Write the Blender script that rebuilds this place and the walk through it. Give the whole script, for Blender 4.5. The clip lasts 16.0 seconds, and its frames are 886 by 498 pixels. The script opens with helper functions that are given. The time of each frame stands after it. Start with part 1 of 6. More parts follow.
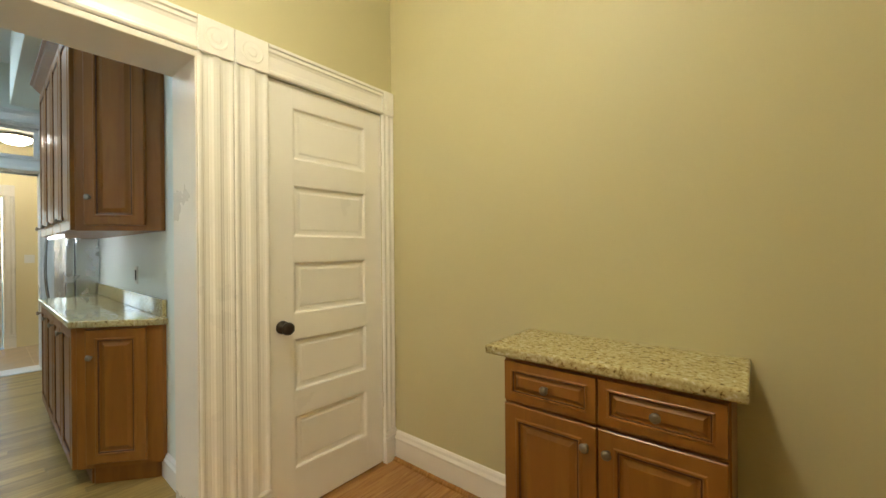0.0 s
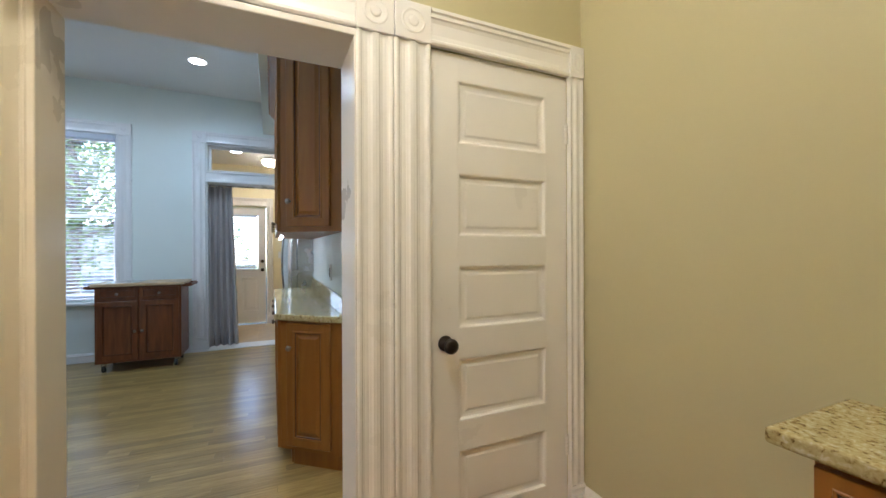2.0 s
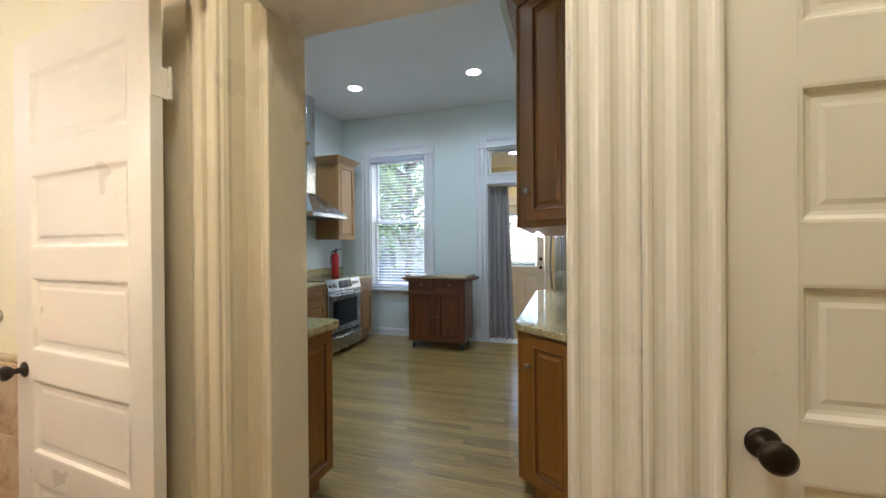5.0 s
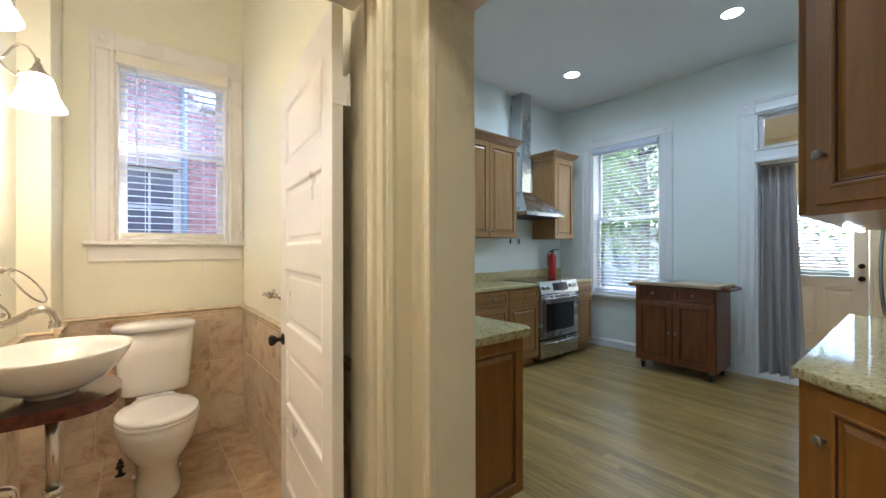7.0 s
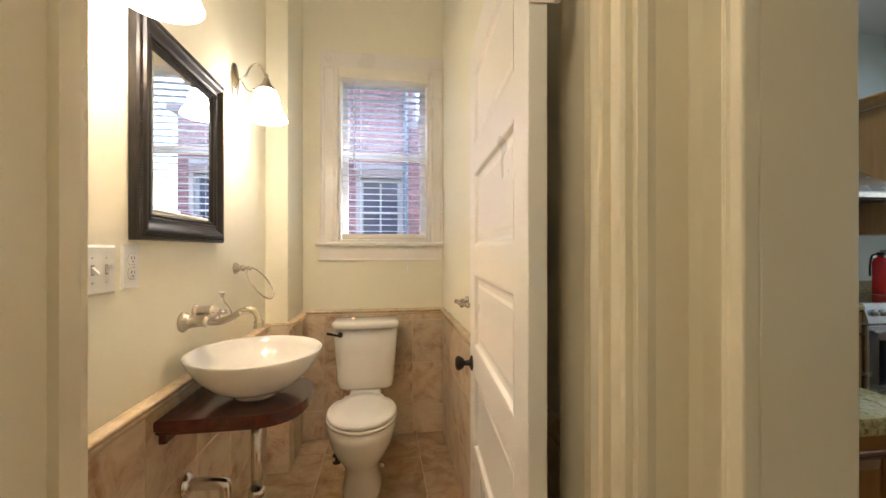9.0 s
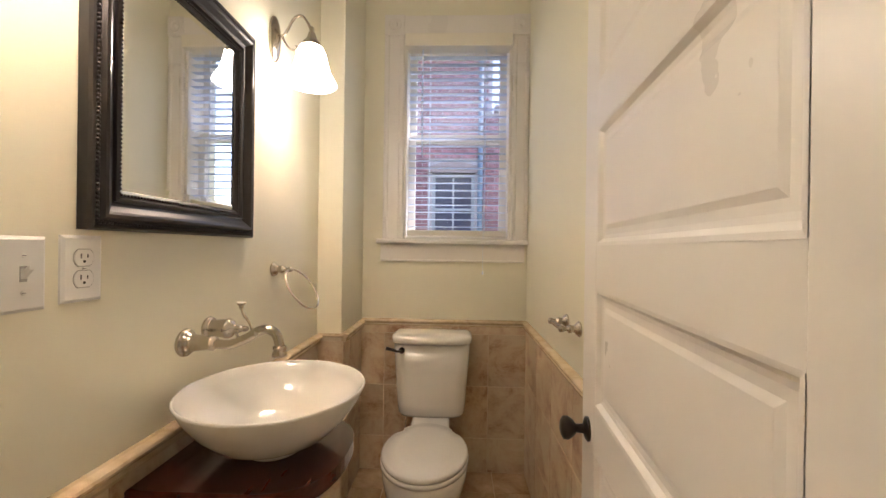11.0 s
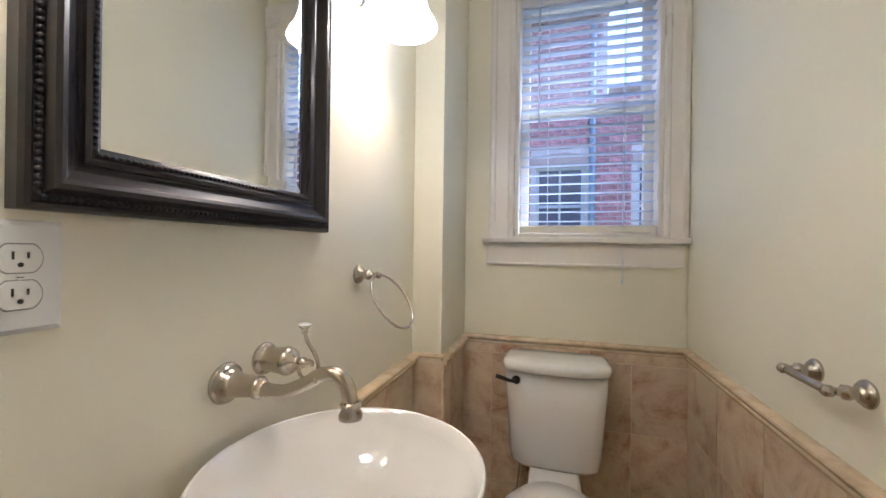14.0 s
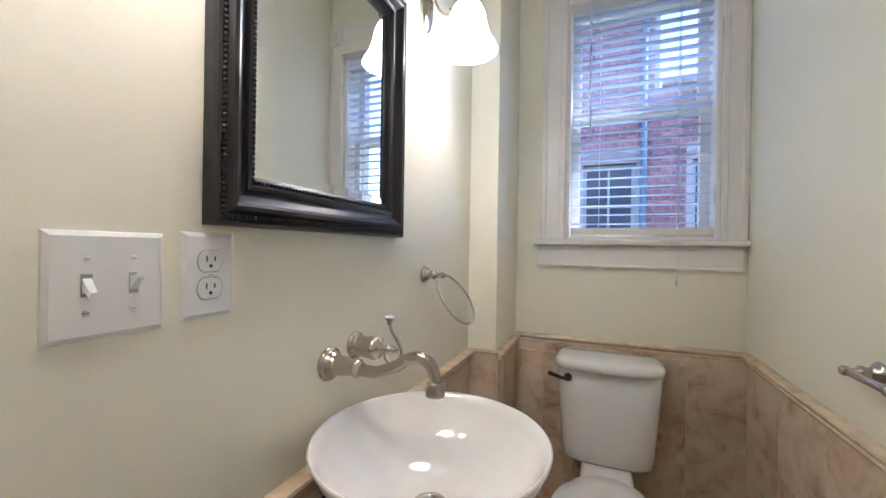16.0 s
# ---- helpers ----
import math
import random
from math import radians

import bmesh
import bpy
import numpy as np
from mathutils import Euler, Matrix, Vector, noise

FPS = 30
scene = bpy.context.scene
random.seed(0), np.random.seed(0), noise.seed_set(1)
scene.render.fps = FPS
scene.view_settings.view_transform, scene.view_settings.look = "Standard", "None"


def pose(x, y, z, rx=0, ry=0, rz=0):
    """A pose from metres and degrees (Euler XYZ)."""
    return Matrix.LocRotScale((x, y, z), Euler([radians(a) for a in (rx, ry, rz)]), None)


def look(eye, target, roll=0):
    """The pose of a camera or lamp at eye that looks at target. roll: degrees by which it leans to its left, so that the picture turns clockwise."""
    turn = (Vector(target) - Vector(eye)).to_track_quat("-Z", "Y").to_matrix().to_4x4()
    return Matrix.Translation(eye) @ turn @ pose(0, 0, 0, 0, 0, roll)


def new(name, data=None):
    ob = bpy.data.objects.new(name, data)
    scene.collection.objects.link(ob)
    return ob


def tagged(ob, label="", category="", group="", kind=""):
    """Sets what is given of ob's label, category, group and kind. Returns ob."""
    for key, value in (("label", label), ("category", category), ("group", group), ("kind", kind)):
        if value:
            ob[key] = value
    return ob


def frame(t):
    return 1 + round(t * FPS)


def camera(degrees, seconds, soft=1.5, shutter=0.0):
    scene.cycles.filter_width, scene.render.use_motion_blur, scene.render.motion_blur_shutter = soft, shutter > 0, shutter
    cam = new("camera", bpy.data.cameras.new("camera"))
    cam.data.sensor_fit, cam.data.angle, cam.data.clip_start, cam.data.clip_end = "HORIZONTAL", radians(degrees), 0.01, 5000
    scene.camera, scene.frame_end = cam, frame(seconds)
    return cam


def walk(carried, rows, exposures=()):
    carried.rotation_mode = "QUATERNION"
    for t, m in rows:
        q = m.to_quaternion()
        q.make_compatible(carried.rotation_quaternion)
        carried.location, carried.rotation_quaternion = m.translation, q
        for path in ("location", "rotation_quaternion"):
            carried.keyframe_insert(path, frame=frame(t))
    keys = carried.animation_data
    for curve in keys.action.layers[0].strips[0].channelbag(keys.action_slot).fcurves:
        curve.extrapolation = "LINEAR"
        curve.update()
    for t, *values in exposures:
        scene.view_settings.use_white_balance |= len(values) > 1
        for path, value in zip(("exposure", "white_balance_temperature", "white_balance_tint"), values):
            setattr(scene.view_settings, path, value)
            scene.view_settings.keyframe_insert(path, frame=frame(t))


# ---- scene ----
cam = camera(98.3, 16.0)
PATH = [
    (0, (0.342, 0.184, 1.289), (-0.933, 1.725, 1.288), -0.5),
    (0.5, (0.263, 0.273, 1.285), (-1.198, 1.639, 1.284), -0.3),
    (1, (0.141, 0.36, 1.297), (-1.467, 1.55, 1.293), -0.3),
    (1.5, (0.063, 0.398, 1.302), (-1.658, 1.417, 1.302), -0.2),
    (2, (-0.014, 0.466, 1.302), (-1.84, 1.282, 1.3), -0.2),
    (2.5, (-0.1, 0.562, 1.306), (-2.019, 1.128, 1.307), -0.2),
    (3, (-0.172, 0.639, 1.301), (-2.146, 0.965, 1.304), -0.1),
    (3.5, (-0.233, 0.668, 1.299), (-2.229, 0.784, 1.297), -0.2),
    (6, (-0.706, 0.76, 1.315), (-2.361, -0.364, 1.315), -0.4),
    (6.5, (-0.774, 0.755, 1.3), (-2.24, -0.605, 1.306), -0.3),
    (7, (-0.829, 0.748, 1.301), (-2.08, -0.812, 1.301), -0.1),
    (7.5, (-0.889, 0.664, 1.301), (-1.947, -1.033, 1.296), 0.1),
    (8, (-0.963, 0.543, 1.304), (-1.775, -1.285, 1.305), 0.1),
    (8.5, (-0.991, 0.431, 1.301), (-1.552, -1.488, 1.301), 0.2),
    (9, (-1.043, 0.275, 1.304), (-1.347, -1.701, 1.306), 0.0),
    (9.5, (-1.094, 0.146, 1.303), (-1.177, -1.852, 1.303), 0.3),
    (12, (-1.0, -0.419, 1.307), (-0.864, -2.414, 1.303), 0.8),
    (12.5, (-0.974, -0.51, 1.312), (-0.752, -2.498, 1.312), 0.8),
    (13, (-0.945, -0.561, 1.305), (-0.63, -2.536, 1.306), 0.8),
    (13.5, (-0.927, -0.596, 1.3), (-0.484, -2.546, 1.301), 0.7),
    (14, (-0.91, -0.617, 1.294), (-0.356, -2.539, 1.295), 0.8),
    (14.5, (-0.903, -0.615, 1.297), (-0.263, -2.509, 1.299), 0.8),
    (15, (-0.884, -0.591, 1.297), (-0.172, -2.46, 1.298), 0.8),
    (15.5, (-0.889, -0.552, 1.301), (-0.14, -2.407, 1.3), 0.9),
    (16, (-0.888, -0.498, 1.301), (-0.129, -2.349, 1.3), 0.9),
]
# seconds, stops, kelvin, tint
EXPOSURES = [(0, 3.0, 6300, 7), (1, 2.97, 5900, 11), (2, 2.87, 5600, 17), (3.7, 2.76, 5950, 21), (6, 2.8, 5850, 13), (7, 2.78, 5750, 13), (9, 2.46, 6250, 15), (10, 2.2, 6350, 17), (12, 1.97, 5650, 18), (14.5, 2.03, 5000, 15), (16, 2.03, 4800, 15)]
walk(cam, [(t, look(eye, target, roll)) for t, eye, target, roll in PATH], EXPOSURES)

# ---- world, sun, lamps ----
world = bpy.data.worlds.new("sky")
scene.world = world
world.use_nodes = True
wn = world.node_tree.nodes
sky = wn.new("ShaderNodeTexSky")
sky.sky_type = "NISHITA"
sky.sun_disc = False
sky.sun_elevation, sky.sun_rotation = radians(56), radians(230)
world.node_tree.links.new(sky.outputs[0], wn["Background"].inputs[0])
wn["Background"].inputs[1].default_value = 0.15


def lamp(name, kind, m, energy, color, **more):
    data = bpy.data.lights.new(name, kind)
    data.energy, data.color = energy, color
    for key, value in more.items():
        setattr(data, key, value)
    ob = new(name, data)
    ob.matrix_world = m
    return ob


# Sun high in the south-west; the neighbour's wall stands in shade.
lamp("sun", "SUN", look((0, 0, 0), (0.60, 0.50, -1.15)), 2.6, (1.0, 0.95, 0.88), angle=radians(0.5))
COOL = (0.68, 0.89, 1.0)
# The last two cans are unseen, added to pair with the first two
CANS = [(-4.74, -0.24), (-4.70, -1.73), (-2.95, -0.24), (-2.95, -1.73)]
for cx, cy in CANS:
    lamp("recessed_lamp_light", "AREA", pose(cx, cy, 3.262), 1.15, COOL, shape="DISK", size=0.14, spread=radians(150))

# Added area lamp above the bathroom window's head, standing in for the sky's light
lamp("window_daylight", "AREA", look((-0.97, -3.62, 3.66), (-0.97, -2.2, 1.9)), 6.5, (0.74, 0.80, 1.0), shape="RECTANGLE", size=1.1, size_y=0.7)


# ---- materials ----
def material(name, color, rough=0.5, metal=0.0, vary=0.06, scale=6.0, bump=0.0, fine=120.0, spec=0.5, coat=0.0, per_piece=0.0):
    m = bpy.data.materials.new(name)
    m.use_nodes = True
    nt, b = m.node_tree, m.node_tree.nodes["Principled BSDF"]
    b.inputs["Roughness"].default_value, b.inputs["Metallic"].default_value = rough, metal
    b.inputs["Specular IOR Level"].default_value, b.inputs["Coat Weight"].default_value = spec, coat
    tc = nt.nodes.new("ShaderNodeTexCoord")
    n1 = nt.nodes.new("ShaderNodeTexNoise")
    n1.inputs["Scale"].default_value, n1.inputs["Detail"].default_value = scale, 5
    nt.links.new(tc.outputs["Object"], n1.inputs["Vector"])
    ramp = nt.nodes.new("ShaderNodeMapRange")
    ramp.inputs[1].default_value, ramp.inputs[2].default_value = 0.3, 0.7
    ramp.inputs[3].default_value, ramp.inputs[4].default_value = 1 - vary, 1 + vary
    nt.links.new(n1.outputs["Fac"], ramp.inputs[0])
    mul = nt.nodes.new("ShaderNodeMix")
    mul.data_type, mul.blend_type = "RGBA", "MULTIPLY"
    mul.inputs[0].default_value = 1.0
    mul.inputs[6].default_value = (*color, 1)
    last = ramp.outputs[0]
    if per_piece:
        info = nt.nodes.new("ShaderNodeObjectInfo")
        mr = nt.nodes.new("ShaderNodeMapRange")
        mr.inputs[3].default_value, mr.inputs[4].default_value = 1 - per_piece, 1 + per_piece
        nt.links.new(info.outputs["Random"], mr.inputs[0])
        mm = nt.nodes.new("ShaderNodeMath")
        mm.operation = "MULTIPLY"
        nt.links.new(last, mm.inputs[0])
        nt.links.new(mr.outputs[0], mm.inputs[1])
        last = mm.outputs[0]
    nt.links.new(last, mul.inputs[7])
    nt.links.new(mul.outputs[2], b.inputs["Base Color"])
    r2 = nt.nodes.new("ShaderNodeMapRange")
    r2.inputs[3].default_value, r2.inputs[4].default_value = max(rough - 0.08, 0.02), min(rough + 0.08, 1)
    nt.links.new(n1.outputs["Fac"], r2.inputs[0])
    nt.links.new(r2.outputs[0], b.inputs["Roughness"])
    if bump:
        n2 = nt.nodes.new("ShaderNodeTexNoise")
        n2.inputs["Scale"].default_value, n2.inputs["Detail"].default_value = fine, 3
        nt.links.new(tc.outputs["Object"], n2.inputs["Vector"])
        bp = nt.nodes.new("ShaderNodeBump")
        bp.inputs["Strength"].default_value, bp.inputs["Distance"].default_value = bump, 0.004
        nt.links.new(n2.outputs["Fac"], bp.inputs["Height"])
        nt.links.new(bp.outputs[0], b.inputs["Normal"])
    return m


def ramped(name, colors, rough, vec_scale=(1, 1, 1), noise=4.0, detail=8.0, distort=0.0, bump=0.1, per_piece=0.0, coat=0.0, offset=0.0, crisp=0.5):
    """A noise-driven colour ramp, stretched along an axis: wood grain, marble and granite."""
    m = bpy.data.materials.new(name)
    m.use_nodes = True
    nt, b = m.node_tree, m.node_tree.nodes["Principled BSDF"]
    b.inputs["Roughness"].default_value, b.inputs["Coat Weight"].default_value = rough, coat
    b.inputs["Coat Roughness"].default_value = 0.12
    tc, mp, nz, cr = (nt.nodes.new(k) for k in ("ShaderNodeTexCoord", "ShaderNodeMapping", "ShaderNodeTexNoise", "ShaderNodeValToRGB"))
    mp.inputs["Scale"].default_value = vec_scale
    nt.links.new(tc.outputs["Object"], mp.inputs["Vector"])
    vec = mp.outputs[0]
    info = nt.nodes.new("ShaderNodeObjectInfo")
    if offset:
        sc = nt.nodes.new("ShaderNodeMath")
        sc.operation = "MULTIPLY"
        sc.inputs[1].default_value = offset
        nt.links.new(info.outputs["Random"], sc.inputs[0])
        ad = nt.nodes.new("ShaderNodeVectorMath")
        ad.operation = "ADD"
        nt.links.new(vec, ad.inputs[0])
        nt.links.new(sc.outputs[0], ad.inputs[1])
        vec = ad.outputs[0]
    nz.inputs["Scale"].default_value, nz.inputs["Detail"].default_value, nz.inputs["Distortion"].default_value = noise, detail, distort
    nz.inputs["Roughness"].default_value = crisp
    nt.links.new(vec, nz.inputs["Vector"])
    nt.links.new(nz.outputs["Fac"], cr.inputs[0])
    el = cr.color_ramp.elements
    while len(el) < len(colors):
        el.new(0.5)
    for e, (p, c) in zip(el, colors):
        e.position, e.color = p, (*c, 1)
    out = cr.outputs[0]
    if per_piece:
        mr, mx = nt.nodes.new("ShaderNodeMapRange"), nt.nodes.new("ShaderNodeMix")
        mr.inputs[3].default_value, mr.inputs[4].default_value = 1 - per_piece, 1 + per_piece
        nt.links.new(info.outputs["Random"], mr.inputs[0])
        mx.data_type, mx.blend_type = "RGBA", "MULTIPLY"
        mx.inputs[0].default_value = 1
        nt.links.new(out, mx.inputs[6])
        nt.links.new(mr.outputs[0], mx.inputs[7])
        out = mx.outputs[2]
    nt.links.new(out, b.inputs["Base Color"])
    if bump:
        bp = nt.nodes.new("ShaderNodeBump")
        bp.inputs["Strength"].default_value, bp.inputs["Distance"].default_value = bump, 0.003
        nt.links.new(nz.outputs["Fac"], bp.inputs["Height"])
        nt.links.new(bp.outputs[0], b.inputs["Normal"])
    return m


def glow(name, color, strength):
    m = bpy.data.materials.new(name)
    m.use_nodes = True
    b = m.node_tree.nodes["Principled BSDF"]
    b.inputs["Base Color"].default_value = (*color, 1)
    b.inputs["Emission Color"].default_value, b.inputs["Emission Strength"].default_value = (*color, 1), strength
    return m


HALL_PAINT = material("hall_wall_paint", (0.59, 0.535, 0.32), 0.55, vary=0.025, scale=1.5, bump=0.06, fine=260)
BATH_PAINT = material("bath_wall_paint", (0.86, 0.82, 0.655), 0.5, vary=0.02, scale=1.5, bump=0.06, fine=260)
KITCHEN_PAINT = material("kitchen_wall_paint", (0.77, 0.84, 0.82), 0.55, vary=0.02, scale=1.5, bump=0.06, fine=260)
CEILING_PAINT = material("ceiling_paint", (0.80, 0.80, 0.78), 0.7, vary=0.02, scale=1.2, bump=0.05, fine=200)
TRIM = material("white_trim_gloss_paint", (0.85, 0.81, 0.755), 0.3, vary=0.02, scale=3, bump=0.015, fine=90)
# Darker, yellower version of TRIM for the woodwork round the bathroom doorway
POST_TRIM = material("cream_doorway_tone", (0.79, 0.71, 0.54), 0.3, vary=0.03, scale=3, bump=0.02, fine=90)
# Whiter than TRIM, to brighten the pantry door and its casings
HALL_TRIM = material("brightened_hall_trim_paint", (0.93, 0.905, 0.87), 0.3, vary=0.02, scale=3, bump=0.015, fine=90)
TRIM_COOL = material("kitchen_trim_paint", (0.80, 0.81, 0.82), 0.3, vary=0.02, scale=3, bump=0.03, fine=90)
CABINET = ramped("stained_maple", [(0.25, (0.225, 0.086, 0.013)), (0.5, (0.27, 0.108, 0.017)), (0.75, (0.315, 0.132, 0.022))], 0.36, (7, 7, 0.7), 2.6, 8, 0.9, 0.03, per_piece=0.06, coat=0.12, offset=7)
CABINET_LIGHT = ramped("honey_maple", [(0.25, (0.31, 0.158, 0.050)), (0.55, (0.37, 0.195, 0.066)), (0.8, (0.43, 0.235, 0.085))], 0.35, (9, 9, 0.8), 3.0, 6, 0.6, 0.04, per_piece=0.06, coat=0.2, offset=7)
GLAZE = material("dark_cabinet_glaze", (0.085, 0.028, 0.009), 0.4, vary=0.2, scale=20)
CART_WOOD = ramped("cart_cherry", [(0.3, (0.10, 0.028, 0.008)), (0.55, (0.16, 0.048, 0.013)), (0.8, (0.22, 0.072, 0.020))], 0.35, (8, 8, 0.9), 3.5, 6, 0.5, 0.04, per_piece=0.1, coat=0.2, offset=5)
BUTCHER = ramped("pale_wood_top", [(0.3, (0.42, 0.30, 0.17)), (0.7, (0.56, 0.43, 0.27))], 0.4, (2, 30, 2), 3, 5, 0.3, 0.03)
GRANITE = ramped("speckled_granite", [(0.28, (0.07, 0.045, 0.022)), (0.35, (0.25, 0.175, 0.07)), (0.43, (0.44, 0.36, 0.165)), (0.56, (0.52, 0.45, 0.235)), (0.68, (0.62, 0.57, 0.40))], 0.06, (1, 1, 1), 78, 9, 0.7, 0.0)
MARBLE = ramped("rose_travertine_tile", [(0.36, (0.42, 0.235, 0.14)), (0.43, (0.57, 0.395, 0.255)), (0.51, (0.67, 0.52, 0.355)), (0.60, (0.72, 0.60, 0.43))], 0.28, (1, 1, 1), 6.5, 15, 0.5, 0.04, per_piece=0.09, offset=30, crisp=0.72)
FLOOR_MARBLE = ramped("brown_stone_floor_tile", [(0.34, (0.27, 0.155, 0.075)), (0.45, (0.41, 0.27, 0.15)), (0.56, (0.52, 0.37, 0.22)), (0.68, (0.62, 0.475, 0.31))], 0.3, (1, 1, 1), 6.0, 15, 0.5, 0.05, per_piece=0.10, offset=30, crisp=0.72)
RAIL_STONE = ramped("cream_marble_rail", [(0.3, (0.52, 0.38, 0.22)), (0.6, (0.70, 0.56, 0.37))], 0.25, (1, 1, 1), 9, 8, 1.5, 0.02)
GROUT = material("tile_grout", (0.72, 0.62, 0.46), 0.85, vary=0.1, scale=30)
OAK = ramped("oak_floor_board", [(0.28, (0.205, 0.128, 0.036)), (0.5, (0.30, 0.20, 0.064)), (0.72, (0.39, 0.275, 0.10))], 0.28, (26, 1.4, 6), 3.4, 8, 1.0, 0.03, per_piece=0.26, coat=0.15, offset=40)
HALL_OAK = ramped("hall_oak_board", [(0.28, (0.24, 0.105, 0.022)), (0.5, (0.36, 0.17, 0.045)), (0.72, (0.45, 0.23, 0.07))], 0.27, (26, 1.4, 6), 3.4, 8, 1.0, 0.03, per_piece=0.10, coat=0.35, offset=40)
JOINT = material("floor_joint", (0.06, 0.035, 0.015), 0.8)
PORCELAIN = material("white_porcelain", (0.84, 0.82, 0.77), 0.07, vary=0.01, coat=0.5)
SEAT = material("white_toilet_seat", (0.83, 0.81, 0.76), 0.2, vary=0.01)
NICKEL = material("brushed_nickel", (0.50, 0.45, 0.375), 0.24, 1.0, vary=0.05, scale=40)
CHROME = material("steel_pipe", (0.68, 0.65, 0.60), 0.22, 1.0, vary=0.1, scale=30)
BRONZE = material("oil_rubbed_bronze", (0.035, 0.026, 0.02), 0.32, 0.6, vary=0.2, scale=40)
PEWTER = material("pewter_knob", (0.30, 0.27, 0.23), 0.38, 1.0, vary=0.1, scale=60)
STEEL = material("stainless_steel", (0.55, 0.56, 0.57), 0.26, 1.0, vary=0.04, scale=8)
BLACK_GLASS = material("black_glass", (0.012, 0.012, 0.014), 0.06, vary=0.0)
BLACK = material("black_plastic", (0.02, 0.02, 0.022), 0.4, vary=0.1)
WHITE_PLASTIC = material("white_plastic", (0.82, 0.81, 0.77), 0.3, vary=0.01)
# Grey pieces laid on the plates for the shade in toggle openings and gaps
SLOT = material("slot_shade_grey", (0.36, 0.35, 0.33), 0.5)
DARK_SLOT = material("socket_slot", (0.03, 0.028, 0.026), 0.6)
FRAME_WOOD = ramped("espresso_frame", [(0.3, (0.006, 0.004, 0.0035)), (0.6, (0.012, 0.007, 0.006)), (0.85, (0.03, 0.017, 0.013))], 0.36, (3, 3, 3), 8, 6, 0.2, 0.05, coat=0.2)
MAHOGANY = ramped("mahogany_shelf", [(0.3, (0.045, 0.010, 0.006)), (0.55, (0.09, 0.021, 0.012)), (0.8, (0.14, 0.036, 0.02))], 0.25, (12, 2, 12), 3, 6, 0.4, 0.02, coat=0.4)
MIRROR = material("mirror_silver", (0.93, 0.94, 0.93), 0.02, 1.0, vary=0.0)
MIRROR.node_tree.nodes["Map Range.001"].inputs[3].default_value = 0.0
MIRROR.node_tree.nodes["Map Range.001"].inputs[4].default_value = 0.0
BLIND_TRIM = material("cream_blind_rail", (0.86, 0.81, 0.70), 0.35, vary=0.03, scale=5)
BLIND = material("white_blind_slat", (0.77, 0.82, 0.90), 0.4, vary=0.02)
# Thin vinyl lets some daylight through
bn, bl = BLIND.node_tree.nodes, BLIND.node_tree.links
through_light, blend = bn.new("ShaderNodeBsdfTranslucent"), bn.new("ShaderNodeMixShader")
through_light.inputs[0].default_value = (0.76, 0.81, 0.93, 1)
blend.inputs[0].default_value = 0.35
bl.new(bn["Principled BSDF"].outputs[0], blend.inputs[1])
bl.new(through_light.outputs[0], blend.inputs[2])
bl.new(blend.outputs[0], bn["Material Output"].inputs[0])
CURTAIN = ramped("grey_curtain_cloth", [(0.3, (0.44, 0.41, 0.41)), (0.7, (0.55, 0.52, 0.51))], 0.8, (40, 40, 2), 6, 4, 0, 0.15)
BACK_PAINT = material("back_room_paint", (0.82, 0.73, 0.48), 0.55, vary=0.02, scale=1.5)
BACK_TILE = material("back_room_tile", (0.50, 0.38, 0.24), 0.35, vary=0.12, scale=8, per_piece=0.06)
RED = material("extinguisher_red", (0.55, 0.02, 0.02), 0.25, vary=0.03)
BRICK = material("old_red_brick", (0.42, 0.205, 0.225), 0.85, vary=0.35, scale=14, bump=0.5, fine=60, per_piece=0.22)
MORTAR = material("lime_mortar", (0.60, 0.52, 0.54), 0.9, vary=0.12, scale=20, bump=0.4, fine=80)
STONE = material("painted_stone_lintel", (0.44, 0.33, 0.32), 0.8, vary=0.1, scale=8)
BARK = material("tree_bark", (0.11, 0.075, 0.05), 0.9, vary=0.35, scale=20, bump=0.6, fine=40)
LEAF = material("summer_leaf", (0.12, 0.20, 0.06), 0.5, vary=0.3, scale=3)
# Thin leaves glow where the sun is behind them
ln, ll = LEAF.node_tree.nodes, LEAF.node_tree.links
leaf_light, leaf_mix = ln.new("ShaderNodeBsdfTranslucent"), ln.new("ShaderNodeMixShader")
leaf_light.inputs[0].default_value = (0.34, 0.50, 0.16, 1)
leaf_mix.inputs[0].default_value = 0.45
ll.new(ln["Principled BSDF"].outputs[0], leaf_mix.inputs[1])
ll.new(leaf_light.outputs[0], leaf_mix.inputs[2])
ll.new(leaf_mix.outputs[0], ln["Material Output"].inputs[0])
FENCE = material("painted_fence", (0.22, 0.26, 0.33), 0.7, vary=0.15, scale=10)
GRASS = material("garden_ground", (0.10, 0.13, 0.05), 0.95, vary=0.35, scale=3, bump=0.5, fine=30)
# Pale grey for the window frames of the houses outside
GREY_PAINT = material("pale_grey_window_paint", (0.50, 0.50, 0.55), 0.6, vary=0.12, scale=8)
DIM_GLASS = material("dim_window_glass", (0.10, 0.10, 0.15), 0.15, vary=0.2, scale=2)
SHADE = glow("lit_opal_glass", (1.0, 0.87, 0.70), 4.4)
BULB = glow("lit_bulb", (1.0, 0.87, 0.70), 12.0)
CAN_GLOW = glow("lit_lamp_lens", (0.92, 0.96, 1.0), 8.0)
HALL_GLOW = glow("added_hall_dome_glow", (1.0, 0.90, 0.66), 4.9)
DOME_GLOW = glow("lit_dome_glass", (1.0, 0.86, 0.62), 4.5)

GLASS = bpy.data.materials.new("clear_glass")
GLASS.use_nodes = True
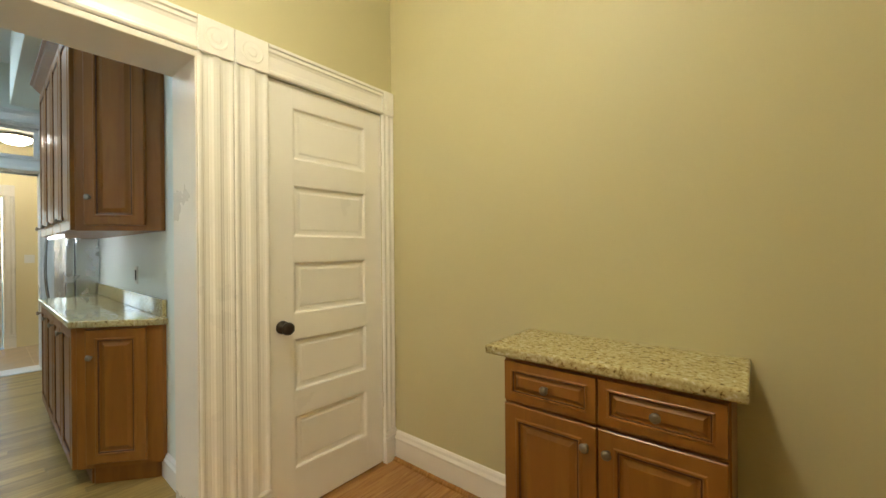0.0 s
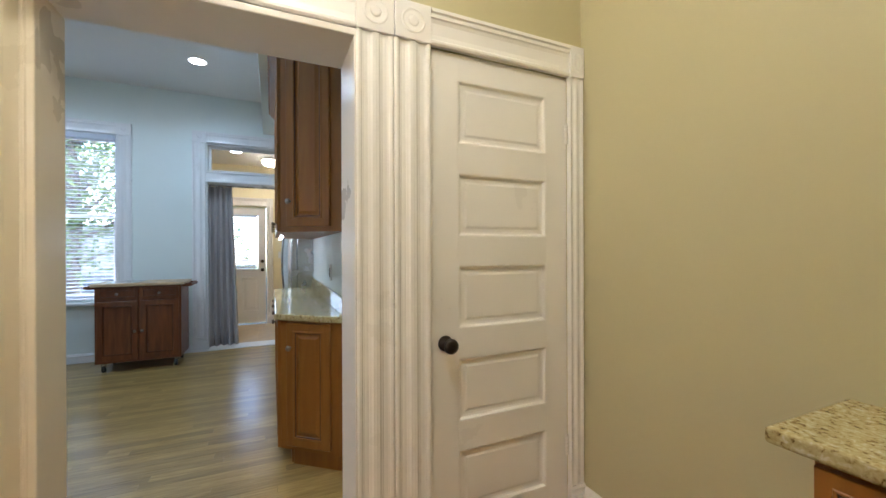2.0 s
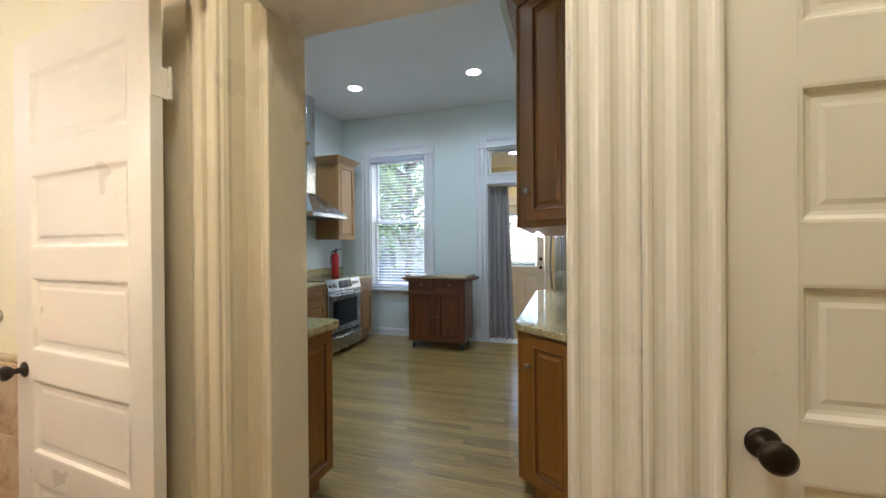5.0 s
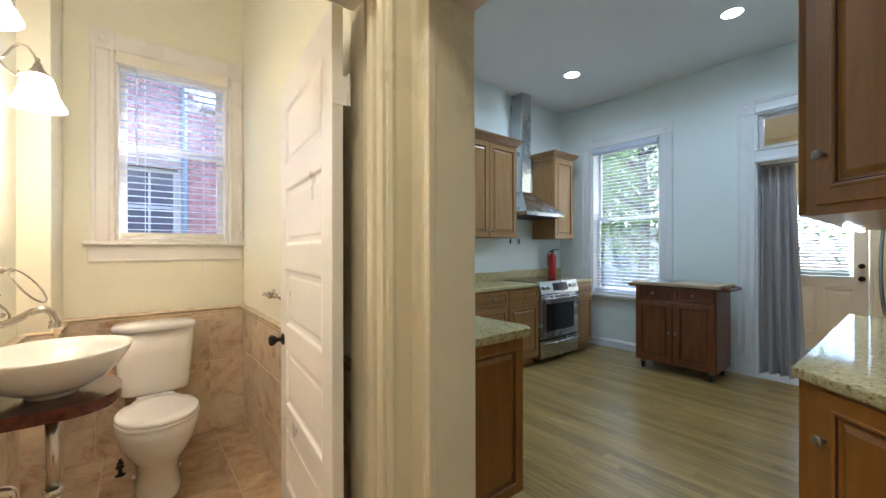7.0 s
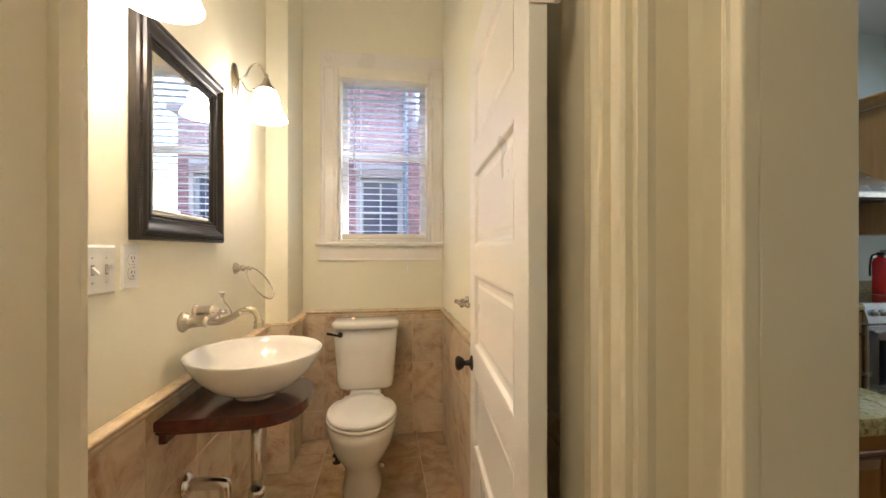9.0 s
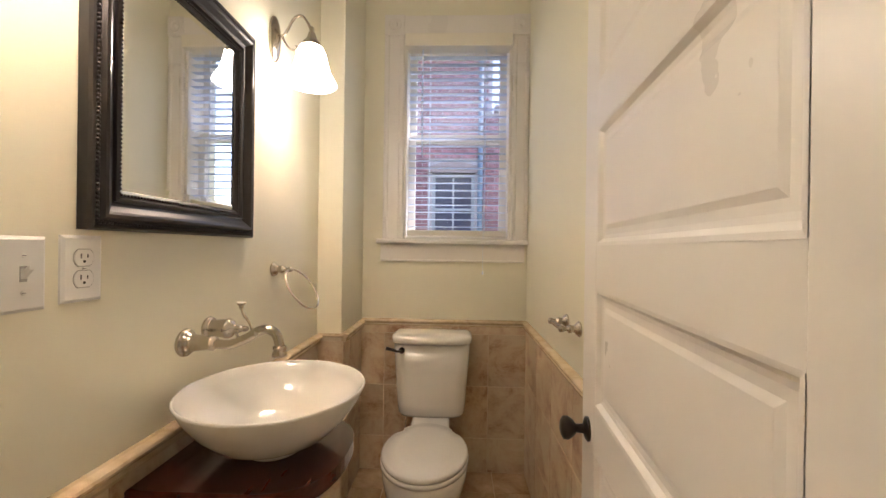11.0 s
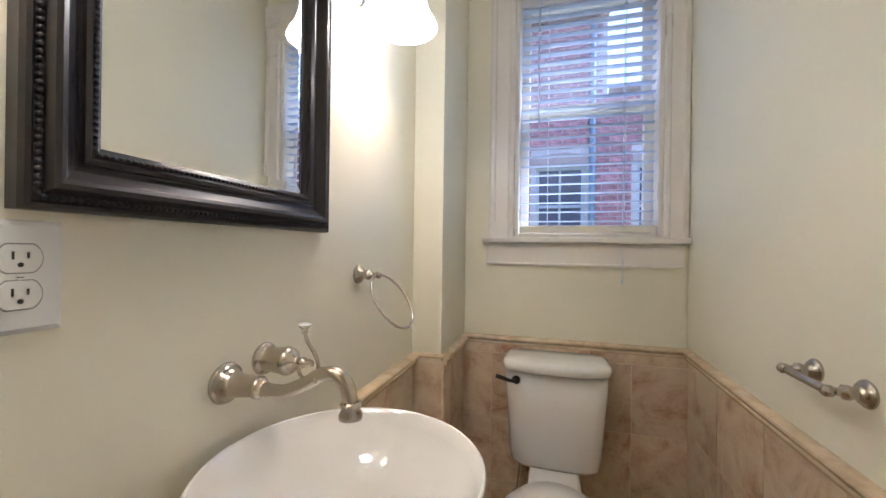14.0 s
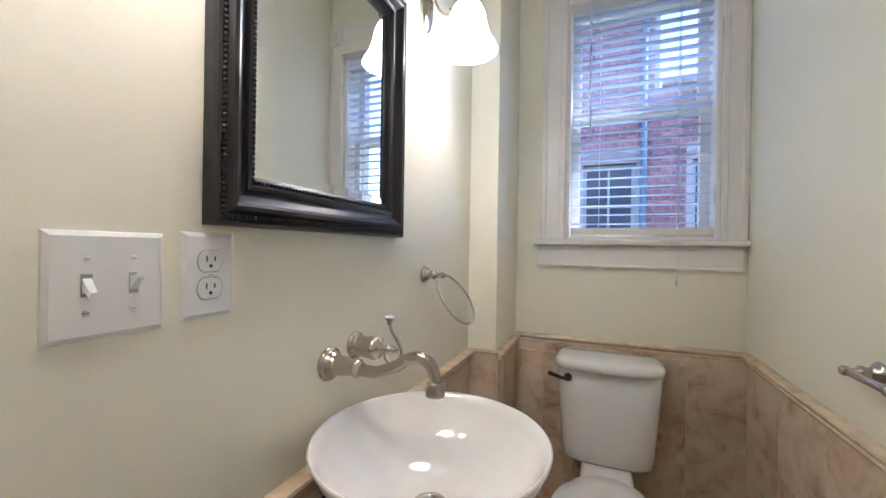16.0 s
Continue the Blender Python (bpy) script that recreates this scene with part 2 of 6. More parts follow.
gb = GLASS.node_tree.nodes["Principled BSDF"]
gb.inputs["Transmission Weight"].default_value, gb.inputs["Roughness"].default_value, gb.inputs["IOR"].default_value = 1.0, 0.0, 1.02


# Upper bathroom sash and kitchen panes: clear, glare added as a thin daylight-scattering film
HAZY_GLASS = bpy.data.materials.new("hazy_glare_glass")
HAZY_GLASS.use_nodes = True
hn, hl = HAZY_GLASS.node_tree.nodes, HAZY_GLASS.node_tree.links
film, mixed, haze_noise = hn.new("ShaderNodeBsdfTranslucent"), hn.new("ShaderNodeMixShader"), hn.new("ShaderNodeTexNoise")
film.inputs[0].default_value = (0.84, 0.88, 0.95, 1)
haze_noise.inputs["Scale"].default_value = 3.0
spread = hn.new("ShaderNodeMapRange")
spread.inputs[3].default_value, spread.inputs[4].default_value = 0.02, 0.065
hb = hn["Principled BSDF"]
hb.inputs["Transmission Weight"].default_value, hb.inputs["Roughness"].default_value, hb.inputs["IOR"].default_value = 1.0, 0.0, 1.02
hl.new(haze_noise.outputs["Fac"], spread.inputs[0])
hl.new(spread.outputs[0], mixed.inputs[0])
hl.new(hb.outputs[0], mixed.inputs[1])
hl.new(film.outputs[0], mixed.inputs[2])
hl.new(mixed.outputs[0], hn["Material Output"].inputs[0])


# ---- mesh tools ----
def link(name, bm, mat, parent=None, label="", smooth=False):
    me = bpy.data.meshes.new(name)
    bmesh.ops.recalc_face_normals(bm, faces=bm.faces)
    bm.to_mesh(me)
    bm.free()
    me.materials.append(mat)
    if smooth:
        for p in me.polygons:
            p.use_smooth = True
    ob = new(name, me)
    if parent is not None:
        ob.parent = parent
    if label:
        ob["label"] = label
    return ob


def part(name, bm, mat, parent, label="", smooth=False):
    return link(name, bm, mat, parent, label, smooth)


def thing(name, m, label, category, group="", kind=""):
    """An empty at the thing's base; its parts are built in its own axes."""
    ob = new(name)
    ob.matrix_world = m
    return tagged(ob, label, category, group, kind)


def structure(name, bm, mat, label, category="", smooth=False):
    return tagged(link(name, bm, mat, None, label, smooth), label, category or name.split("_")[0], "", "structure")


def box(bm, a, b, bevel=0.0):
    """An axis-aligned box from corner a to corner b, its edges softened by bevel metres."""
    lo, hi = [min(p, q) for p, q in zip(a, b)], [max(p, q) for p, q in zip(a, b)]
    vs = [bm.verts.new((x, y, z)) for z in (lo[2], hi[2]) for y in (lo[1], hi[1]) for x in (lo[0], hi[0])]
    fs = [bm.faces.new([vs[i] for i in q]) for q in ((0, 2, 3, 1), (4, 5, 7, 6), (0, 1, 5, 4), (2, 6, 7, 3), (0, 4, 6, 2), (1, 3, 7, 5))]
    if bevel:
        bmesh.ops.bevel(bm, geom=list({e for f in fs for e in f.edges}), offset=bevel, segments=2, profile=0.5, affect="EDGES")
    return bm


def boxes(*some, bevel=0.0):
    bm = bmesh.new()
    for a, b in some:
        box(bm, a, b, bevel)
    return bm


def extrude(bm, section, place, length):
    """A closed section of (u, v) points set at place(u, v, w), run from w = 0 to w = length."""
    rows = [[bm.verts.new(place(u, v, w)) for u, v in section] for w in (0, length)]
    n = len(section)
    for i in range(n):
        bm.faces.new((rows[0][i], rows[0][(i + 1) % n], rows[1][(i + 1) % n], rows[1][i]))
    bm.faces.new(rows[0][::-1])
    bm.faces.new(rows[1])
    return bm


def lathe(bm, profile, m=Matrix(), seg=24):
    """Turns (radius, height) points about z, then sets the result at m."""
    rings = []
    for r, h in profile:
        if r < 1e-5:
            rings.append([bm.verts.new(m @ Vector((0, 0, h)))])
        else:
            rings.append([bm.verts.new(m @ Vector((r * math.cos(a), r * math.sin(a), h))) for a in [2 * math.pi * k / seg for k in range(seg)]])
    for p, q in zip(rings, rings[1:]):
        for k in range(seg):
            j = (k + 1) % seg
            if len(p) == 1 and len(q) > 1:
                bm.faces.new((p[0], q[j], q[k]))
            elif len(q) == 1 and len(p) > 1:
                bm.faces.new((p[k], p[j], q[0]))
            elif len(p) > 1:
                bm.faces.new((p[k], p[j], q[j], q[k]))
    return bm


def smooth_path(points, steps=8):
    """A Catmull-Rom curve through the points."""
    pts = [Vector(p) for p in points]
    ext = [2 * pts[0] - pts[1], *pts, 2 * pts[-1] - pts[-2]]
    out = []
    for i in range(1, len(ext) - 2):
        a, b, c, d = ext[i - 1 : i + 3]
        for k in range(steps):
            t = k / steps
            out.append(0.5 * (2 * b + (c - a) * t + (2 * a - 5 * b + 4 * c - d) * t * t + (3 * b - a - 3 * c + d) * t**3))
    return out + [pts[-1]]


def tube(bm, points, radius, seg=12, closed=False):
    """A round tube along points; radius is a number or one per point."""
    pts = [Vector(p) for p in points]
    n = len(pts)
    rad = radius if isinstance(radius, (list, tuple)) else [radius] * n
    rings, side = [], None
    for i, p in enumerate(pts):
        a, b = (pts[i - 1], pts[(i + 1) % n]) if closed else (pts[max(i - 1, 0)], pts[min(i + 1, n - 1)])
        d = (b - a).normalized()
        side = (side - d * side.dot(d)).normalized() if side else d.orthogonal().normalized()
        up = d.cross(side)
        rings.append([bm.verts.new(p + rad[i] * (math.cos(q) * side + math.sin(q) * up)) for q in [2 * math.pi * k / seg for k in range(seg)]])
    pairs = list(zip(rings, rings[1:])) + ([(rings[-1], rings[0])] if closed else [])
    for p, q in pairs:
        for k in range(seg):
            bm.faces.new((p[k], p[(k + 1) % seg], q[(k + 1) % seg], q[k]))
    if not closed:
        bm.faces.new(rings[0][::-1])
        bm.faces.new(rings[-1])
    return bm


def prism(bm, outline, z0, z1, bevel=0.0):
    """A flat outline of (x, y) points raised from z0 to z1."""
    lo, hi = ([bm.verts.new((x, y, z)) for x, y in outline] for z in (z0, z1))
    n = len(outline)
    fs = [bm.faces.new(lo[::-1]), bm.faces.new(hi)]
    for i in range(n):
        fs.append(bm.faces.new((lo[i], lo[(i + 1) % n], hi[(i + 1) % n], hi[i])))
    if bevel:
        es = [e for f in fs[:2] for e in f.edges]
        bmesh.ops.bevel(bm, geom=es, offset=bevel, segments=3, profile=0.5, affect="EDGES")
    return bm


# ---- large structure ----
HX, PX, KX = -1.42, -1.403, -1.693  # hall's west face, bath door post, kitchen's east face
WX, SY, NY, KH = -5.74, -2.60, 0.86, 3.28  # kitchen's west, south and north faces, ceiling
BE, BW, BS, BN = -0.36, -1.47, -2.50, -0.445  # bathroom's faces
HN, HE, HH = 1.82, 2.3, 3.2  # hall's north and east faces, ceiling

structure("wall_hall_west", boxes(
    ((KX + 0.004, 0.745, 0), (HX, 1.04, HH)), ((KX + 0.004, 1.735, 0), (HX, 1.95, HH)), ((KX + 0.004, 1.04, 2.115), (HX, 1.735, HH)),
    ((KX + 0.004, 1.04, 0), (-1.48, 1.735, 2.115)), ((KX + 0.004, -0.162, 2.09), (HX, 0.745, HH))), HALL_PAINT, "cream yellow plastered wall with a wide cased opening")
structure("wall_post", boxes(((KX + 0.004, -0.255, 0), (-1.52, -0.162, HH)), ((KX + 0.004, BN, 0), (PX - 0.012, -0.255, HH))), POST_TRIM, "cream-toned corner post between the two doorways")
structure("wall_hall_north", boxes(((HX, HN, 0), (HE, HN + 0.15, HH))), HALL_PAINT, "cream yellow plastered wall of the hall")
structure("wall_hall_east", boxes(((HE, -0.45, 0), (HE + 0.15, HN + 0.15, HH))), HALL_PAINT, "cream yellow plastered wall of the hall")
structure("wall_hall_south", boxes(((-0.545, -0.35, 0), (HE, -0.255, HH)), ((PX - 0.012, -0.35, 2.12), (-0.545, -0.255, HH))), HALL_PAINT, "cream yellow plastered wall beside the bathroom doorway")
structure("ceiling_hall", boxes(((KX, -0.45, HH), (HE + 0.15, HN + 0.15, HH + 0.1))), CEILING_PAINT, "off-white plaster ceiling")

# Bathroom shell
structure("wall_bath_north", boxes(((-0.545, BN, 0), (BE, -0.35, HH)), ((PX - 0.012, BN, 2.12), (-0.545, -0.35, HH)), ((BW - 0.10, BN, 0), (PX - 0.012, BN + 0.004, HH))), BATH_PAINT, "pale cream bathroom wall over the doorway")
structure("wall_bath_east", boxes(((BE, BS - 0.3, 0), (BE + 0.15, -0.35, HH))), BATH_PAINT, "pale cream painted bathroom wall")
structure("wall_bath_west", boxes(((BW - 0.10, BS - 0.3, 0), (BW, BN, HH))), BATH_PAINT, "pale cream painted bathroom wall")
WZ0, WZ1, WL, WR = 1.36, 2.575, -0.725, -1.37  # bathroom window opening
structure("wall_bath_south", boxes(((BW, BS - 0.3, 0), (BE, BS, WZ0)), ((BW, BS - 0.3, WZ1), (BE, BS, HH)), ((BW, BS - 0.3, WZ0), (WR, BS, WZ1)), ((WL, BS - 0.3, WZ0), (BE, BS, WZ1))), BATH_PAINT, "pale cream bathroom wall with a sash window")
structure("wall_bath_chase", boxes(((-0.485, BS, 0), (BE, -2.085, HH)), bevel=0.004), BATH_PAINT, "boxed-in pipe chase in the bathroom corner")
structure("ceiling_bath", boxes(((BW - 0.1, BS - 0.3, HH), (BE + 0.15, -0.35, HH + 0.1))), CEILING_PAINT, "off-white bathroom ceiling")

# Kitchen shell
AY0, AY1, AZ0, AZ1 = -2.09, -1.21, 0.715, 2.66  # kitchen window opening
DY0, DY1, DZ1 = -0.30, 0.62, 2.665  # doorway to the back room with its transom
structure("wall_kitchen_west", boxes(
    ((WX - 0.25, SY - 0.2, 0), (WX, AY0, KH)), ((WX - 0.25, AY0, 0), (WX, AY1, AZ0)), ((WX - 0.25, AY0, AZ1), (WX, AY1, KH)), ((WX - 0.25, AY1, 0), (WX, DY0, KH)),
    ((WX - 0.25, DY0, DZ1), (WX, DY1, KH)), ((WX - 0.25, DY1, 0), (WX, NY + 0.2, KH))), KITCHEN_PAINT, "pale blue-white kitchen wall with window and doorway")
structure("wall_kitchen_south", boxes(((WX, SY - 0.2, 0), (KX, SY, KH)), ((-4.42, SY, 0), (-3.2, SY + 0.12, KH))), KITCHEN_PAINT, "pale blue-white kitchen wall behind the range")
structure("wall_kitchen_north", boxes(((WX, NY, 0), (KX, NY + 0.2, KH))), KITCHEN_PAINT, "pale blue-white kitchen wall behind the cabinets")
structure("wall_kitchen_east", boxes(((KX, SY, 0), (KX + 0.004, -0.162, KH)), ((KX, 0.745, 0), (KX + 0.004, NY, KH)), ((KX, -0.162, 2.09), (KX + 0.004, 0.745, KH))), KITCHEN_PAINT, "pale blue-white kitchen wall round the opening")
structure("ceiling_kitchen", boxes(((WX - 0.25, SY - 0.2, KH), (KX, NY + 0.2, KH + 0.1))), CEILING_PAINT, "off-white kitchen ceiling with recessed lamps")
structure("ceiling_soffit", boxes(((-5.2, 0.375, 2.71), (KX - 0.003, NY - 0.003, KH - 0.003)), bevel=0.006), KITCHEN_PAINT, "boxed soffit above the wall cabinets", "soffit")

# Back room
RX, RY0, RY1, RH = -7.45, -0.95, 1.6, 2.75
structure("wall_back_room_west", boxes(((RX - 0.2, RY0, 0), (RX, -0.46, RH)), ((RX - 0.2, 0.38, 0), (RX, RY1, RH)), ((RX - 0.2, -0.46, 2.04), (RX, 0.38, RH))), BACK_PAINT, "yellow wall of the back entrance room")
structure("wall_back_room_sides", boxes(((RX, RY0 - 0.15, 0), (WX - 0.25, RY0, RH)), ((RX, RY1, 0), (WX - 0.25, RY1 + 0.15, RH)), ((WX - 0.256, RY0, 0), (WX - 0.25, DY0, RH)), ((WX - 0.256, DY1, 0), (WX - 0.25, RY1, RH))), BACK_PAINT, "yellow side wall of the back entrance room")
structure("ceiling_back_room", boxes(((RX - 0.2, RY0 - 0.15, RH), (WX - 0.25, RY1 + 0.15, RH + 0.1))), CEILING_PAINT, "white ceiling of the back room")

# Floors: the sub-floors carry the joints, the boards and tiles lie on them.
floor_kitchen = structure("floor_kitchen", boxes(((WX - 0.25, SY, -0.05), (KX + 0.10, NY, -0.004))), JOINT, "narrow oak strip floor with a satin varnish", "floor")
floor_hall = structure("floor_hall", boxes(((KX + 0.10, -0.40, -0.05), (HE, HN, -0.004))), JOINT, "orange oak strip floor", "floor")
floor_bath = structure("floor_bath", boxes(((BW, BS, -0.05), (BE, -0.40, -0.002))), GROUT, "brown marbled stone tile floor", "floor")
floor_back = structure("floor_back_room", boxes(((RX, RY0, -0.05), (WX - 0.25, RY1, -0.004))), GROUT, "tan tiled floor of the back room", "floor")


# ---- mouldings ----
def fluted(w, d):
    """The section of a Victorian casing: a bead on each edge and two shallow flutes."""
    pts = [(0, 0)]
    for u, v in ((0.0, 0.75), (0.03, 0.95), (0.07, 1.0), (0.12, 0.9), (0.15, 0.72), (0.20, 0.62), (0.30, 0.60), (0.37, 0.75), (0.42, 0.95), (0.50, 1.0), (0.58, 0.95), (0.63, 0.75),
                 (0.70, 0.60), (0.80, 0.62), (0.85, 0.72), (0.88, 0.9), (0.93, 1.0), (0.97, 0.95), (1.0, 0.75)):
        pts.append((u * w, v * d))
    return pts + [(w, 0)]


def head_section(h, d):
    """The section of a head casing, bottom to top: fillet, coved field and cap."""
    return [(0, 0), (0, 0.8 * d), (0.05 * h, d), (0.12 * h, d), (0.16 * h, 0.75 * d), (0.30 * h, 0.62 * d), (0.62 * h, 0.62 * d), (0.72 * h, 0.8 * d), (0.76 * h, d), (0.86 * h, d), (0.9 * h, 1.25 * d), (h, 1.25 * d), (h, 0)]


def rosette(bm, place, size, d):
    """A square corner block with turned rings; place maps (u, v, out) to the world."""
    ring = [(0.34, 0.0), (0.33, 0.003), (0.30, 0.004), (0.27, 0.002), (0.20, -0.0005), (0.15, 0.001), (0.13, 0.005), (0.08, 0.007), (0.0, 0.0075)]
    b2 = bmesh.new()
    box(b2, (0, 0, 0), (size, size, d), 0.003)
    lathe(b2, [(r * size, d - 0.001 + h) for r, h in ring], Matrix.Translation((size / 2, size / 2, 0)), 28)
    for v in b2.verts:
        v.co = place(*v.co)
    me = bpy.data.meshes.new("tmp")
    b2.to_mesh(me)
    b2.free()
    bm.from_mesh(me)
    bpy.data.meshes.remove(me)


def cased(name, axis, at, out, lo, hi, z0, z1, wl, wr, mat, label, d=0.023, head=0.14, block=0.145, plinth=0.19, posts=(True, True)):
    """Casing round an opening lo..hi on a wall face: fluted posts, corner blocks, head board and plinths."""
    def put(a, z, o):
        return (at + out * o, a, z) if axis == "y" else (a, at + out * o, z)
    root = thing(name, Matrix(), label, "door casing", kind="structure")
    sides = []
    if posts[0]:
        sides.append((lo - wl, wl))
    if posts[1]:
        sides.append((hi, wr))
    for a0, w in sides:
        bm = bmesh.new()
        extrude(bm, fluted(w, d), lambda u, v, s: put(a0 + u, z0 + plinth + s, v), z1 - z0 - plinth)
        part("casing_post", bm, mat, root)
        if plinth:
            bm = bmesh.new()
            extrude(bm, [(0, 0), (0, d * 1.25), (plinth * 0.72, d * 1.25), (plinth * 0.76, d * 0.95), (plinth * 0.82, d * 1.2), (plinth * 0.88, d * 0.95), (plinth * 0.94, d * 1.2), (plinth, d), (plinth, 0)],
                    lambda u, v, s: put(a0 - 0.002 + s, z0 + u, v), w + 0.004)
            part("plinth_block", bm, mat, root)
        bm = bmesh.new()
        rosette(bm, lambda u, v, o: put(a0 + 0.0015 + u * (w - 0.003) / block, z1 + v, o), block, d * 1.2)
        part("corner_block", bm, mat, root, smooth=False)
    bm = bmesh.new()
    extrude(bm, head_section(head, d), lambda u, v, s: put(lo + s, z1 + 0.002 + u, v), hi - lo)
    part("head_casing", bm, mat, root)
    return root


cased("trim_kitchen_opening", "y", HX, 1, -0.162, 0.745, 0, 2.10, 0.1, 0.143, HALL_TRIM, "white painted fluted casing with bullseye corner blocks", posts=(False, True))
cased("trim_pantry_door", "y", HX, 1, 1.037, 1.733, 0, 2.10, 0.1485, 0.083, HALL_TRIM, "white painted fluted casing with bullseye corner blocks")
# Jamb linings of the openings
structure("trim_opening_lining", boxes(((KX + 0.002, 0.739, 0), (HX + 0.018, 0.755, 2.09)), ((KX + 0.002, -0.164, 2.072), (HX + 0.018, 0.747, 2.098)), bevel=0.004), TRIM, "white painted lining of the kitchen opening", "jamb")
structure("trim_opening_lining", boxes(((KX + 0.002, -0.176, 0), (-1.53, -0.159, 2.07)), ((-1.53, -0.19, 0), (-1.502, -0.1565, 2.07)), bevel=0.004), POST_TRIM, "cream-toned lining of the kitchen opening", "jamb")
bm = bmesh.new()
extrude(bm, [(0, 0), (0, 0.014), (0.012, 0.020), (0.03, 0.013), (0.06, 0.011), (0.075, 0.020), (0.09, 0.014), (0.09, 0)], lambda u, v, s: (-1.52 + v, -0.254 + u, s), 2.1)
structure("trim_opening_post", bm, POST_TRIM, "cream-toned fluted post of the kitchen opening", "casing")
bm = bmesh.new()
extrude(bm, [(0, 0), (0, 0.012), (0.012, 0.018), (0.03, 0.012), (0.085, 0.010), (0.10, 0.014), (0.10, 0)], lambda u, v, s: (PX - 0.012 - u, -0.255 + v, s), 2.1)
structure("trim_bath_casing", bm, POST_TRIM, "cream-toned casing of the bathroom doorway", "casing")
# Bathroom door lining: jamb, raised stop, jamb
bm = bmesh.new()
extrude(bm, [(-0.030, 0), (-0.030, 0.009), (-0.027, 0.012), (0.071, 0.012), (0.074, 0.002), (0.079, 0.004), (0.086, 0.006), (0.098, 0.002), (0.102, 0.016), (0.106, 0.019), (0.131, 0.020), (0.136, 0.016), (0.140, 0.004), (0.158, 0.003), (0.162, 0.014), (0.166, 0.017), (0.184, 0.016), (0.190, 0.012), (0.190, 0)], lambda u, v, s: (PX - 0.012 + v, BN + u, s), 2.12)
structure("trim_bath_jamb", bm, POST_TRIM, "cream-toned bathroom door jamb with a raised stop", "jamb")
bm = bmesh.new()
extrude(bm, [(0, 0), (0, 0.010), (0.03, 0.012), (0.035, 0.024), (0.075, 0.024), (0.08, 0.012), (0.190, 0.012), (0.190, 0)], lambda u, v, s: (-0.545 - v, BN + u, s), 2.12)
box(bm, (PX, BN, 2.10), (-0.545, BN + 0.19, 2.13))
structure("trim_bath_jamb", bm, POST_TRIM, "cream-toned bathroom door jamb with a raised stop", "jamb")
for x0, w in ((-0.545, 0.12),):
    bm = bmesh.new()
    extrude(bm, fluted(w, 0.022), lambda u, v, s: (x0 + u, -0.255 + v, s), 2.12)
    structure("trim_bath_casing", bm, POST_TRIM, "cream-toned casing of the bathroom doorway", "casing")
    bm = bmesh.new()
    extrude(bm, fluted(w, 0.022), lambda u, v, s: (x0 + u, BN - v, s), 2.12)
    structure("trim_bath_casing", bm, POST_TRIM, "cream-toned casing of the bathroom doorway", "casing")

BASE = [(0, 0), (0, 0.018), (0.12, 0.018), (0.135, 0.022), (0.15, 0.014), (0.165, 0.012), (0.175, 0.006), (0.178, 0)]


def baseboard(axis, at, out, lo, hi, mat, shoe=None, h=1.0):
    bm = bmesh.new()
    extrude(bm, [(u * h, v) for u, v in BASE], lambda u, v, s: (at + out * v, lo + s, u) if axis == "y" else (lo + s, at + out * v, u), hi - lo)
    ob = structure("baseboard", bm, mat, "white painted moulded baseboard")
    if shoe:
        bm = bmesh.new()
        extrude(bm, [(0, 0.0185), (0, 0.036), (0.008, 0.034), (0.016, 0.028), (0.02, 0.0185)], lambda u, v, s: (at + out * v, lo + s, u) if axis == "y" else (lo + s, at + out * v, u), hi - lo)
        part("shoe_moulding", bm, shoe, ob, "varnished oak shoe moulding")


baseboard("x", HN, -1, HX + 0.03, HE, TRIM, HALL_OAK)
baseboard("x", NY, -1, -2.31, KX, TRIM_COOL, None, 0.8)
baseboard("y", WX, 1, -2.3, -0.47, TRIM_COOL, None, 0.6)
baseboard("y", KX, -1, 0.745, NY - 0.02, TRIM_COOL, None, 0.8)
baseboard("x", -0.255, 1, -0.42, HE, TRIM, HALL_OAK)
cased("trim_kitchen_window", "y", WX, 1, AY0, AY1, AZ0 - 0.02, AZ1, 0.145, 0.145, TRIM_COOL, "white fluted window casing with corner blocks", plinth=0)
cased("trim_back_doorway", "y", WX, 1, DY0, DY1, 0, DZ1, 0.15, 0.15, TRIM_COOL, "white fluted doorway casing with a transom above")
structure("trim_back_door_lining", boxes(((WX - 0.25, DY0 - 0.003, 0), (WX, DY0 + 0.017, DZ1)), ((WX - 0.25, DY1 - 0.017, 0), (WX, DY1 + 0.003, DZ1)), ((WX - 0.25, DY0, DZ1 - 0.017), (WX, DY1, DZ1 + 0.003)), bevel=0.003), TRIM_COOL, "white door lining", "jamb")


def ring_panel(bm, place, w, h, rings, back=None):
    """Stepped frames inside w x h: rings of (inset, height), from the rim inwards, closed by a flat field."""
    loops = []
    for inset, up in rings:
        loops.append([bm.verts.new(place(u, v, up)) for u, v in ((inset, inset), (w - inset, inset), (w - inset, h - inset), (inset, h - inset))])
    for p, q in zip(loops, loops[1:]):
        for k in range(4):
            bm.faces.new((p[k], p[(k + 1) % 4], q[(k + 1) % 4], q[k]))
    bm.faces.new(loops[-1])
    if back is not None:
        bm.faces.new([bm.verts.new(place(u, v, back)) for u, v in ((0, 0), (0, h), (w, h), (w, 0))])
    return bm


